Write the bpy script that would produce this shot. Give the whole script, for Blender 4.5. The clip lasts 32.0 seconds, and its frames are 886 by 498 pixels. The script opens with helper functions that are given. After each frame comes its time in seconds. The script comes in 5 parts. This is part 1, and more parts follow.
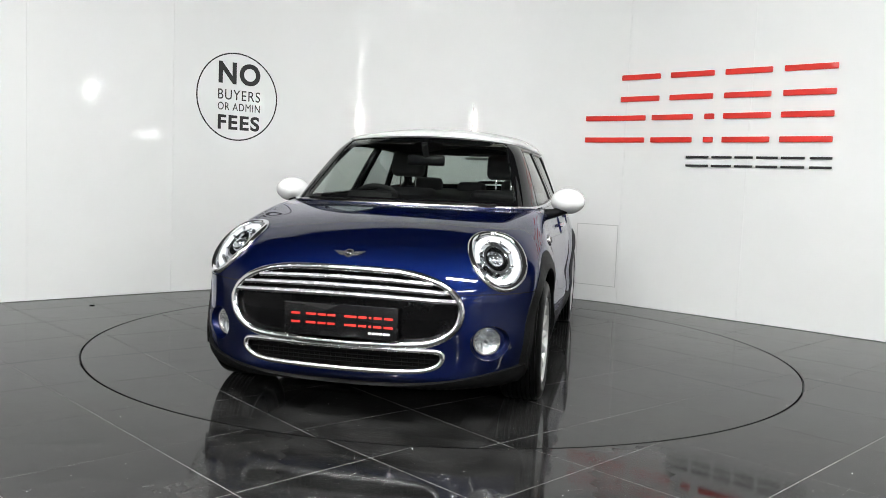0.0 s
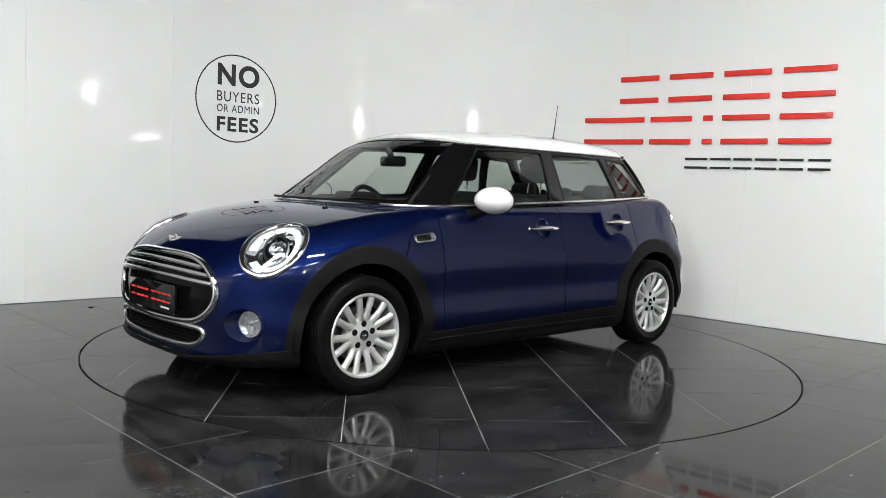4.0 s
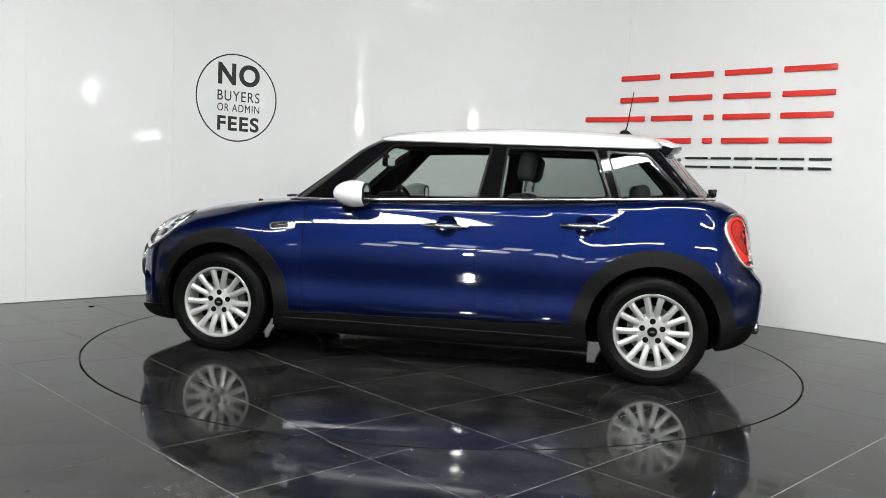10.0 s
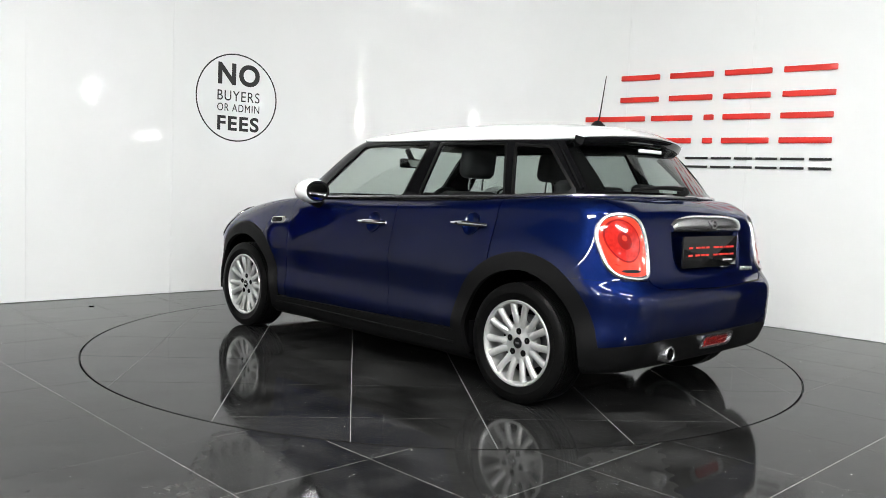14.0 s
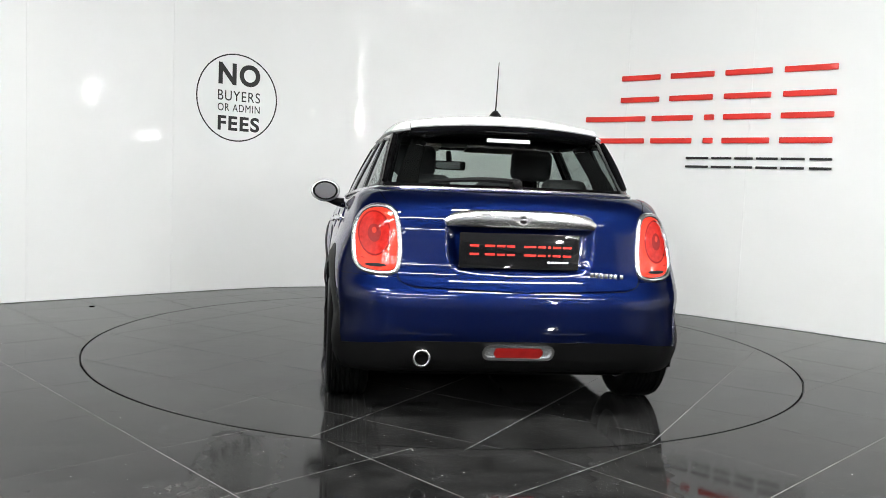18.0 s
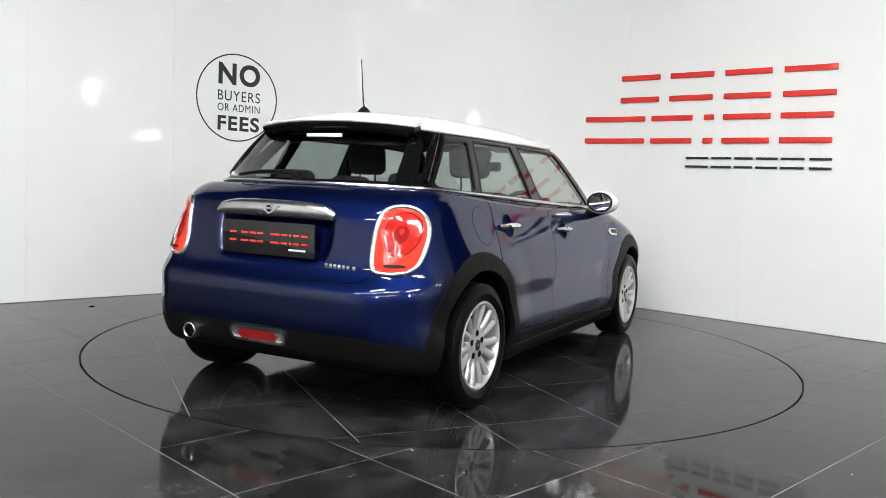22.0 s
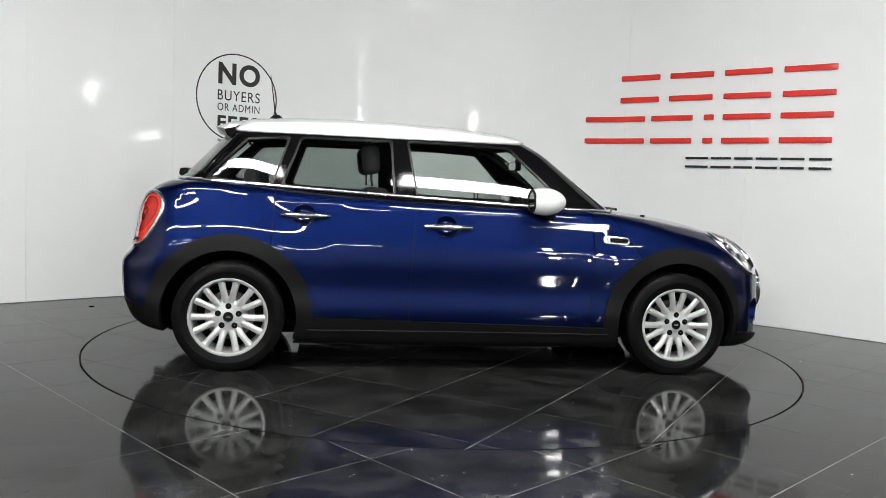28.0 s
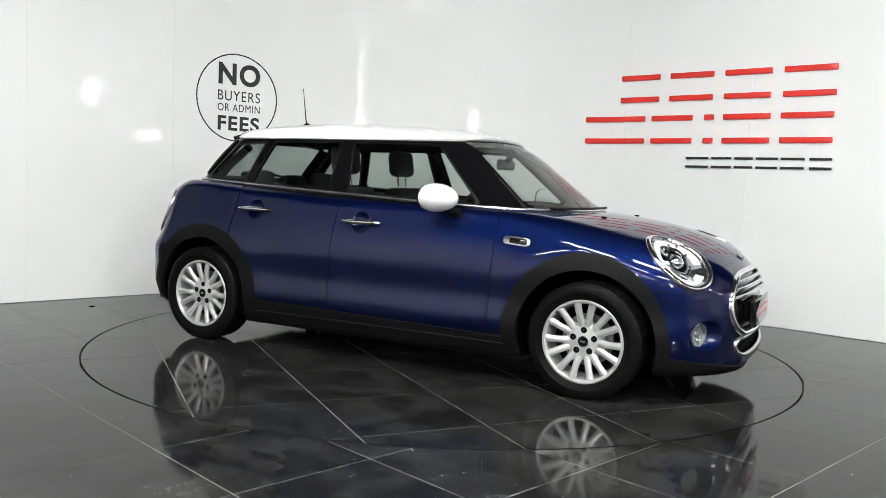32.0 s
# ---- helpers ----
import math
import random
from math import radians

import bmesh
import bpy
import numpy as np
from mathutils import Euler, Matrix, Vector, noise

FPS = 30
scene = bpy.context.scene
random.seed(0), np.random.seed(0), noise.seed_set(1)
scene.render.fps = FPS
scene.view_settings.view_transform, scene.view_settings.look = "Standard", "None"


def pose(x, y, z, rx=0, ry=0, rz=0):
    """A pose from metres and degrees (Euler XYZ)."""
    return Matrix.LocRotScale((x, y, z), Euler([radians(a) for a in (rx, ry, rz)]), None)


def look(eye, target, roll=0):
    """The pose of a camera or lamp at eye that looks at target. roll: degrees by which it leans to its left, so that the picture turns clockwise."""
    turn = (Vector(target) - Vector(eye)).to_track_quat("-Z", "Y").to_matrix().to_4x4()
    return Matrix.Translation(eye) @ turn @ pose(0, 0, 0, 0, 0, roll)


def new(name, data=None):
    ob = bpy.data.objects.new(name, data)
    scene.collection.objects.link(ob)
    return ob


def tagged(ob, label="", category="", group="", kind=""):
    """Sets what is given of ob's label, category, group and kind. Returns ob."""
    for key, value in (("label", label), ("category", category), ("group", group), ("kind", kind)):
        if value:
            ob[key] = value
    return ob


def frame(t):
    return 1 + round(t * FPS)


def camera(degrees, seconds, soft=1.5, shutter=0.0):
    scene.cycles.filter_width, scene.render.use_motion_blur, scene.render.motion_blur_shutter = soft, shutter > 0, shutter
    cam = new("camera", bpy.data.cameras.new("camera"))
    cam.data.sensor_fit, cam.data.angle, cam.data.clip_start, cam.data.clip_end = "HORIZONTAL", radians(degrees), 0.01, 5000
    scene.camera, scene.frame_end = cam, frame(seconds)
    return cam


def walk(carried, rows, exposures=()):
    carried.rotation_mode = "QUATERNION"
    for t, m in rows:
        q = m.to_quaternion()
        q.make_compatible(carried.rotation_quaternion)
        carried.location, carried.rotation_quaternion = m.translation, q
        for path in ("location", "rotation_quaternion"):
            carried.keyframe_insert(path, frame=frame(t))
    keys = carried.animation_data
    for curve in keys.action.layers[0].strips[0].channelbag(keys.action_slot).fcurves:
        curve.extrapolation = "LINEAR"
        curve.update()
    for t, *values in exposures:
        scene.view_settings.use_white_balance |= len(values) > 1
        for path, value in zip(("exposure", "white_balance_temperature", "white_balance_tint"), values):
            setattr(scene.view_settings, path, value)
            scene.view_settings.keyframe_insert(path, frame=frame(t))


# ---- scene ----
# ---- camera and turning ----
cam = camera(56.35, 32.0, soft=0.8)


def eye_pose(dx, dy):
    """The tripod's pose, nudged by hundredths of a degree as the head settles."""
    m = look((0, -5.515, 1.061), (-0.0213, 0, 0.637), 2.376)
    return m @ pose(0, 0, 0, dy * 0.0391, dx * 0.0391, 0)


walk(cam, [(t, eye_pose(dx, dy)) for t, dx, dy in (
    (0, 0.2, -1.6), (0.6, 0.0, -1.3), (1.1, -1.2, 0.2), (2.2, -1.3, 0.8), (3.5, -1.4, 1.4), (6.0, -1.8, 2.0), (7.5, -1.2, 1.2),
    (9.0, -0.8, 0.3), (14.0, -0.8, 0.0), (17.0, 0.0, 0.0), (22.5, -0.2, 0.0), (25.0, -0.9, 0.0), (29.0, -0.2, 0.0), (32.0, 0.0, 0.0))],
    exposures=[(0.0, 0.17), (2.0, 0.17), (4.0, 0.05), (6.0, -0.11), (8.0, -0.17), (9.0, -0.03), (11.0, 0.10), (13.0, 0.28), (19.0, 0.24), (23.0, 0.15), (26.0, 0.0), (28.0, -0.05), (30.0, 0.08), (32.0, 0.20)])

HEADING = {0: -101.45, 4: -136.60, 8: -172.05, 12: -207.87, 16: -243.43, 20: -279.58, 24: -315.76, 28: -351.52, 32: -387.12}
CAR_X, CAR_Y = -0.0293, -0.0615
TABLE_R = 2.238

# ---- world and light ----
world = bpy.data.worlds.new("world")
scene.world = world
world.use_nodes = True
world.node_tree.nodes["Background"].inputs[0].default_value = (0.5, 0.55, 0.6, 1)
world.node_tree.nodes["Background"].inputs[1].default_value = 0.02


# ---- materials ----
def material(name, colour, rough=0.5, metal=0.0, coat=0.0, spec=0.5, emit=0.0, vary=0.0, scale=20.0, bump=0.0, bump_scale=60.0, rough_vary=0.0, per_piece=0.0):
    m = bpy.data.materials.new(name)
    m.use_nodes = True
    nt = m.node_tree
    b = nt.nodes["Principled BSDF"]
    b.inputs["Base Color"].default_value = (*colour, 1)
    b.inputs["Roughness"].default_value = rough
    b.inputs["Metallic"].default_value = metal
    b.inputs["Coat Weight"].default_value = coat
    b.inputs["Coat Roughness"].default_value = 0.03
    b.inputs["Specular IOR Level"].default_value = spec
    if emit:
        b.inputs["Emission Color"].default_value = (*colour, 1)
        b.inputs["Emission Strength"].default_value = emit
    co = nt.nodes.new("ShaderNodeTexCoord")
    if vary or rough_vary:
        n1 = nt.nodes.new("ShaderNodeTexNoise")
        n1.inputs["Scale"].default_value, n1.inputs["Detail"].default_value = scale, 6
        nt.links.new(co.outputs["Object"], n1.inputs["Vector"])
        n2 = nt.nodes.new("ShaderNodeTexNoise")
        n2.inputs["Scale"].default_value, n2.inputs["Detail"].default_value = scale * 0.11, 3
        nt.links.new(co.outputs["Object"], n2.inputs["Vector"])
        add = nt.nodes.new("ShaderNodeMath")
        add.operation = "ADD"
        nt.links.new(n1.outputs["Fac"], add.inputs[0])
        nt.links.new(n2.outputs["Fac"], add.inputs[1])
        fac = add.outputs[0]
        if per_piece:
            oi = nt.nodes.new("ShaderNodeObjectInfo")
            ma = nt.nodes.new("ShaderNodeMath")
            ma.operation = "MULTIPLY_ADD"
            ma.inputs[1].default_value = per_piece
            nt.links.new(oi.outputs["Random"], ma.inputs[0])
            nt.links.new(fac, ma.inputs[2])
            fac = ma.outputs[0]
        if vary:
            mr = nt.nodes.new("ShaderNodeMapRange")
            mr.inputs["From Min"].default_value, mr.inputs["From Max"].default_value = 0.6, 1.4 + per_piece
            mr.inputs["To Min"].default_value, mr.inputs["To Max"].default_value = 1 - vary, 1 + vary
            nt.links.new(fac, mr.inputs["Value"])
            mix = nt.nodes.new("ShaderNodeVectorMath")
            mix.operation = "SCALE"
            mix.inputs[0].default_value = colour
            nt.links.new(mr.outputs[0], mix.inputs["Scale"])
            nt.links.new(mix.outputs[0], b.inputs["Base Color"])
        if rough_vary:
            mr = nt.nodes.new("ShaderNodeMapRange")
            mr.inputs["From Min"].default_value, mr.inputs["From Max"].default_value = 0.6, 1.4
            mr.inputs["To Min"].default_value, mr.inputs["To Max"].default_value = max(0.0, rough - rough_vary), rough + rough_vary
            nt.links.new(fac, mr.inputs["Value"])
            nt.links.new(mr.outputs[0], b.inputs["Roughness"])
    if bump:
        n3 = nt.nodes.new("ShaderNodeTexNoise")
        n3.inputs["Scale"].default_value, n3.inputs["Detail"].default_value = bump_scale, 4
        nt.links.new(co.outputs["Object"], n3.inputs["Vector"])
        bp = nt.nodes.new("ShaderNodeBump")
        bp.inputs["Strength"].default_value, bp.inputs["Distance"].default_value = 1.0, bump
        nt.links.new(n3.outputs["Fac"], bp.inputs["Height"])
        nt.links.new(bp.outputs[0], b.inputs["Normal"])
        if coat:
            nt.links.new(bp.outputs[0], b.inputs["Coat Normal"])
    return m


def glass_material(name, tint):
    """Thin pane: light passes tinted, and a share that grows towards grazing angles is mirrored."""
    m = bpy.data.materials.new(name)
    m.use_nodes = True
    nt = m.node_tree
    nt.nodes.remove(nt.nodes["Principled BSDF"])
    tr, gl, mx, lw, pw, ma = (nt.nodes.new("ShaderNode" + k) for k in ("BsdfTransparent", "BsdfGlossy", "MixShader", "LayerWeight", "Math", "Math"))
    tr.inputs[0].default_value = (*tint, 1)
    gl.inputs["Roughness"].default_value = 0.01
    lw.inputs["Blend"].default_value = 0.5
    pw.operation, pw.inputs[1].default_value = "POWER", 5.0
    ma.operation, ma.inputs[1].default_value, ma.inputs[2].default_value = "MULTIPLY_ADD", 0.9, 0.075
    nt.links.new(lw.outputs["Facing"], pw.inputs[0])
    nt.links.new(pw.outputs[0], ma.inputs[0])
    nt.links.new(ma.outputs[0], mx.inputs[0])
    nt.links.new(tr.outputs[0], mx.inputs[1])
    nt.links.new(gl.outputs[0], mx.inputs[2])
    nt.links.new(mx.outputs[0], nt.nodes["Material Output"].inputs[0])
    return m


def tile_material():
    """Polished black stone: pale flecks, dull smears of dust and faint scuffs that dim the mirror."""
    m = material("polished_black_tile", (0.011, 0.011, 0.0112), 0.06, spec=0.11)
    nt = m.node_tree
    b = nt.nodes["Principled BSDF"]
    geo, oi = nt.nodes.new("ShaderNodeNewGeometry"), nt.nodes.new("ShaderNodeObjectInfo")
    # each tile has its own piece of the pattern
    far, own = nt.nodes.new("ShaderNodeMath"), nt.nodes.new("ShaderNodeVectorMath")
    far.operation, far.inputs[1].default_value, own.operation = "MULTIPLY", 60.0, "ADD"
    nt.links.new(oi.outputs["Random"], far.inputs[0])
    nt.links.new(nt.nodes.new("ShaderNodeTexCoord").outputs["Object"], own.inputs[0])
    nt.links.new(far.outputs[0], own.inputs[1])

    def noise_node(scale, detail, rough=0.55, stretch=None):
        n = nt.nodes.new("ShaderNodeTexNoise")
        n.inputs["Scale"].default_value, n.inputs["Detail"].default_value, n.inputs["Roughness"].default_value = scale, detail, rough
        src = geo.outputs["Position"]
        if stretch:
            mp = nt.nodes.new("ShaderNodeMapping")
            mp.inputs["Rotation"].default_value, mp.inputs["Scale"].default_value = (0, 0, stretch[0]), (stretch[1], stretch[2], 1)
            nt.links.new(src, mp.inputs["Vector"])
            src = mp.outputs[0]
        else:
            src = own.outputs[0]
        nt.links.new(src, n.inputs["Vector"])
        return n.outputs["Fac"]

    def ramp(src, lo, hi, to_lo, to_hi):
        r = nt.nodes.new("ShaderNodeMapRange")
        for k, v in zip(("From Min", "From Max", "To Min", "To Max"), (lo, hi, to_lo, to_hi)):
            r.inputs[k].default_value = v
        nt.links.new(src, r.inputs["Value"])
        return r.outputs[0]

    def maths(op, p, q):
        n = nt.nodes.new("ShaderNodeMath")
        n.operation = op
        for k, v in enumerate((p, q)):
            if isinstance(v, float):
                n.inputs[k].default_value = v
            else:
                nt.links.new(v, n.inputs[k])
        return n.outputs[0]
    dust = ramp(noise_node(4.0, 7, 0.70), 0.43, 0.72, 0.0, 1.0)
    fine = ramp(noise_node(55.0, 4, 0.7), 0.35, 0.75, 0.2, 1.0)
    dust = maths("MULTIPLY", dust, fine)
    vor = nt.nodes.new("ShaderNodeTexVoronoi")
    vor.inputs["Scale"].default_value = 36
    nt.links.new(own.outputs[0], vor.inputs["Vector"])
    sep = nt.nodes.new("ShaderNodeSeparateColor")
    nt.links.new(vor.outputs["Color"], sep.inputs[0])
    dot = maths("LESS_THAN", vor.outputs["Distance"], ramp(sep.outputs[1], 0.0, 1.0, 0.02, 0.095))
    patchy = ramp(noise_node(1.1, 3, 0.6, (0.4, 1.0, 1.0)), 0.35, 0.65, 0.95, 0.72)
    dot = maths("MULTIPLY", dot, maths("GREATER_THAN", sep.outputs[0], patchy))
    piece = ramp(oi.outputs["Random"], 0.0, 1.0, 0.007, 0.012)
    base = maths("ADD", piece, maths("MULTIPLY", dust, 0.055))
    base = maths("ADD", base, maths("MULTIPLY", dot, 0.6))
    rgb = nt.nodes.new("ShaderNodeCombineColor")
    for k in range(3):
        nt.links.new(base, rgb.inputs[k])
    nt.links.new(rgb.outputs[0], b.inputs["Base Color"])
    rough = maths("ADD", ramp(noise_node(2.2, 5, 0.6), 0.3, 0.7, 0.035, 0.085), maths("MULTIPLY", dust, 0.10))
    nt.links.new(maths("ADD", rough, maths("MULTIPLY", dot, 0.4)), b.inputs["Roughness"])
    bp = nt.nodes.new("ShaderNodeBump")
    bp.inputs["Strength"].default_value, bp.inputs["Distance"].default_value = 0.6, 0.0006
    nt.links.new(noise_node(3.0, 2), bp.inputs["Height"])
    nt.links.new(bp.outputs[0], b.inputs["Normal"])
    return m


def paint_material():
    """Deep blue metallic under clear lacquer: a flake sparkle below a sharp coat."""
    m = material("blue_metallic_paint", (0.0027, 0.0090, 0.061), 0.50, metal=1.0, coat=1.0, vary=0.12, scale=1200)
    b = m.node_tree.nodes["Principled BSDF"]
    b.inputs["Coat Roughness"].default_value = 0.015
    b.inputs["Coat IOR"].default_value = 1.52
    b.inputs["Specular Tint"].default_value = (0.02, 0.12, 0.55, 1)
    return m


M_WALL = material("white_gloss_panel", (0.82, 0.83, 0.83), 0.5, spec=0.2, coat=0.32, vary=0.02, scale=3, bump=0.0015, bump_scale=2.2)
M_WALL.node_tree.nodes["Principled BSDF"].inputs["Coat Roughness"].default_value = 0.055
M_JOINT = material("joint_shadow", (0.60, 0.61, 0.61), 0.6, vary=0.05)
M_STRIP = material("white_joint_strip", (0.80, 0.81, 0.81), 0.35, vary=0.03)
M_TILE = tile_material()
M_GROUT = material("grey_grout", (0.27, 0.27, 0.265), 0.8, vary=0.2, scale=60)
M_GAP = material("dark_gap", (0.003, 0.003, 0.003), 0.9, spec=0.1, vary=0.1)
M_DARK = material("dark_ceiling", (0.05, 0.05, 0.052), 0.8, vary=0.15, scale=4)
M_SIDE = material("grey_back_wall", (0.16, 0.16, 0.17), 0.7, vary=0.1, scale=2)
# pale so that the unseen side walls throw more light onto the paint
M_PALE = material("pale_side_wall", (0.55, 0.55, 0.55), 0.6, vary=0.12, scale=2)
M_PAINT = paint_material()
M_WHITE = material("white_roof_paint", (0.80, 0.81, 0.81), 0.25, coat=0.6, vary=0.02, scale=40)
M_PLASTIC = material("grained_black_plastic", (0.0045, 0.0045, 0.0047), 0.52, spec=0.13, vary=0.2, scale=300, bump=0.0004, bump_scale=700)
M_BLACK = material("gloss_black", (0.004, 0.004, 0.0045), 0.06, spec=0.35, vary=0.1)
M_GRILLE = material("grille_black", (0.003, 0.003, 0.0032), 0.10, spec=0.12, vary=0.2, scale=80)
M_TYRE = material("tyre_rubber", (0.004, 0.004, 0.004), 0.32, spec=0.06, vary=0.25, scale=40, bump=0.0004, bump_scale=300)
M_ALLOY = material("silver_alloy", (0.56, 0.565, 0.56), 0.30, metal=0.6, coat=0.4, vary=0.04, scale=50)
M_STEEL = material("grey_brake_disc", (0.25, 0.25, 0.26), 0.4, metal=1.0, vary=0.2, scale=90)
M_CHROME = material("chrome", (0.86, 0.86, 0.87), 0.06, metal=1.0, rough_vary=0.02, scale=30)
M_SATIN = material("satin_chrome", (0.82, 0.82, 0.83), 0.24, metal=1.0, rough_vary=0.04, scale=30)
M_FABRIC = material("black_seat_cloth", (0.022, 0.022, 0.024), 0.85, vary=0.25, scale=250, bump=0.0008, bump_scale=900)
M_TRIM = material("dark_cabin_trim", (0.010, 0.010, 0.0105), 0.7, spec=0.2, vary=0.2, scale=60)
M_SEAL = material("window_rubber", (0.004, 0.004, 0.004), 0.30, spec=0.25, vary=0.1, scale=60)
M_CREAM = material("grey_headlining", (0.10, 0.095, 0.083), 0.85, vary=0.1, scale=100)
M_RED = material("red_sign_acrylic", (0.72, 0.035, 0.025), 0.3, vary=0.03, scale=10)
M_INK = material("black_sign_vinyl", (0.015, 0.016, 0.016), 0.4, vary=0.05)
M_LAMP_RED = material("red_lamp_lens", (0.24, 0.010, 0.009), 0.06, emit=0.05, coat=0.9, vary=0.2, scale=25)
M_LAMP_GLOW = material("lit_tail_lamp", (0.62, 0.034, 0.018), 0.12, coat=0.9, emit=0.18, vary=0.25, scale=30)
M_LAMP_MID = material("mid_red_lens", (0.42, 0.016, 0.012), 0.08, coat=0.9, emit=0.12, vary=0.45, scale=45)
M_LED = material("daylight_ring", (0.66, 0.68, 0.70), 0.25, emit=0.16)
M_CLEAR = glass_material("clear_lens", (0.93, 0.95, 0.96))
M_GLASS = glass_material("tinted_car_glass", (0.74, 0.79, 0.76))
M_DGLASS = glass_material("dark_car_glass", (0.55, 0.60, 0.58))
M_QGLASS = glass_material("quarter_glass", (0.55, 0.60, 0.58))
# brownish reflection of the headlamp's chrome bezel, put into the colour
M_BEZEL_TINT = material("bezel_reflection_tint", (0.34, 0.22, 0.14), 0.2, metal=0.9, coat=0.5, vary=0.15)
M_REFLECT = material("lamp_bowl", (0.62, 0.63, 0.64), 0.2, metal=0.8, vary=0.15, scale=90)
M_MIRROR = material("mirror_glass", (0.9, 0.9, 0.9), 0.01, metal=1.0)
M_PLATE = material("plate_black", (0.006, 0.006, 0.0065), 0.05, coat=0.4, vary=0.2, scale=30)
M_WHITEBAR = material("white_print", (0.8, 0.8, 0.8), 0.4)


# ---- mesh helpers ----
def mesh_from(name, verts, faces, mat, normals=None, smooth=True):
    me = bpy.data.meshes.new(name)
    me.from_pydata([tuple(map(float, v)) for v in verts], [], [tuple(map(int, f)) for f in faces])
    me.materials.append(mat)
    me.update()
    if smooth:
        me.polygons.foreach_set("use_smooth", [True] * len(me.polygons))
    if normals is not None:
        me.normals_split_custom_set_from_vertices([tuple(map(float, n)) for n in normals])
    return me


def attach(ob, parent):
    if parent is not None:
        ob.parent = parent
    return ob


def part(name, bm, mat, parent=None, label="", angle=35):
    """Links a bmesh, or a ready mesh, as one object under parent."""
    if isinstance(bm, bmesh.types.BMesh):
        me = bpy.data.meshes.new(name)
        bm.to_mesh(me)
        bm.free()
        me.materials.append(mat)
        me.polygons.foreach_set("use_smooth", [True] * len(me.polygons))
        me.set_sharp_from_angle(angle=radians(angle))
    else:
        me = bm
    ob = attach(new(name, me), parent)
    return tagged(ob, label) if label else ob


def empty(name, label, category, m=None, group="", kind=""):
    ob = new(name)
    ob.empty_display_size = 0.2
    if m is not None:
        ob.matrix_world = m
    return tagged(ob, label, category, group, kind)


def box(sx, sy, sz, at=(0, 0, 0), bevel=0.0, turn=None, seg=2, bm=None):
    own = bmesh.new()
    bmesh.ops.create_cube(own, size=1)
    for v in own.verts:
        v.co = Vector((v.co.x * sx, v.co.y * sy, v.co.z * sz))
    if bevel:
        bmesh.ops.bevel(own, geom=list(own.edges), offset=bevel, segments=seg, affect="EDGES", profile=0.5)
    m = Matrix.Translation(at) @ (turn if turn else Matrix())
    own.transform(m)
    return merge(bm, own)


def merge(bm, own):
    if bm is None:
        return own
    tmp = bpy.data.meshes.new("tmp")
    own.to_mesh(tmp)
    own.free()
    bm.from_mesh(tmp)
    bpy.data.meshes.remove(tmp)
    return bm


def lathe(profile, steps=48, axis="y", bm=None, m=None):
    """Turns a profile of (radius, along) about an axis."""
    own = bmesh.new()
    rows = []
    for k in range(steps):
        a = 2 * math.pi * k / steps
        c, s = math.cos(a), math.sin(a)
        rows.append([own.verts.new((r * c, y, r * s) if axis == "y" else (r * c, r * s, y)) for r, y in profile])
    for k in range(steps):
        p, q = rows[k], rows[(k + 1) % steps]
        for i in range(len(profile) - 1):
            own.faces.new((p[i], p[i + 1], q[i + 1], q[i]))
    bmesh.ops.remove_doubles(own, verts=own.verts, dist=1e-5)
    bmesh.ops.recalc_face_normals(own, faces=own.faces)
    if m is not None:
        own.transform(m)
    return merge(bm, own)


def tube(points, radius, sides=8, closed=False, bm=None, flat=1.0, axis=(0, 0, 1)):
    """A round bar along points; radius may be a list; flat squeezes it along its second axis."""
    own = bmesh.new()
    pts = [Vector(q) for q in points]
    n = len(pts)
    rad = radius if isinstance(radius, (list, tuple)) else [radius] * n
    rings = []
    up = Vector(axis)
    for i, q in enumerate(pts):
        a = pts[i - 1] if (i or closed) else q
        b = pts[(i + 1) % n] if (i < n - 1 or closed) else q
        d = (b - a).normalized()
        ref = up if abs(d.dot(up)) < 0.95 else Vector((0, 1, 0))
        s = d.cross(ref).normalized()
        w = s.cross(d)
        rings.append([own.verts.new(q + (s * math.cos(k * 2 * math.pi / sides) + w * math.sin(k * 2 * math.pi / sides) * flat) * rad[i]) for k in range(sides)])
    for i in range(n if closed else n - 1):
        p, r = rings[i], rings[(i + 1) % n]
        for k in range(sides):
            own.faces.new((p[k], p[(k + 1) % sides], r[(k + 1) % sides], r[k]))
    if not closed:
        own.faces.new(rings[0][::-1])
        own.faces.new(rings[-1])
    bmesh.ops.recalc_face_normals(own, faces=own.faces)
    return merge(bm, own)


def prism(outline, depth, bm=None, m=None, bevel=0.0):
    """A plate with that outline in x, y and its back at z = 0."""
    own = bmesh.new()
    f = own.faces.new([own.verts.new((x, y, 0)) for x, y in outline])
    f.normal_update()
    if f.normal.z > 0:
        f.normal_flip()
    made = bmesh.ops.extrude_face_region(own, geom=[f])
    top = [g for g in made["geom"] if isinstance(g, bmesh.types.BMVert)]
    bmesh.ops.translate(own, verts=top, vec=(0, 0, depth))
    if bevel:
        edges = [e for e in own.edges if all(v.co.z > depth * 0.5 for v in e.verts)]
        bmesh.ops.bevel(own, geom=edges, offset=bevel, segments=2, affect="EDGES", profile=0.5)
    bmesh.ops.recalc_face_normals(own, faces=own.faces)
    if m is not None:
        own.transform(m)
    return merge(bm, own)


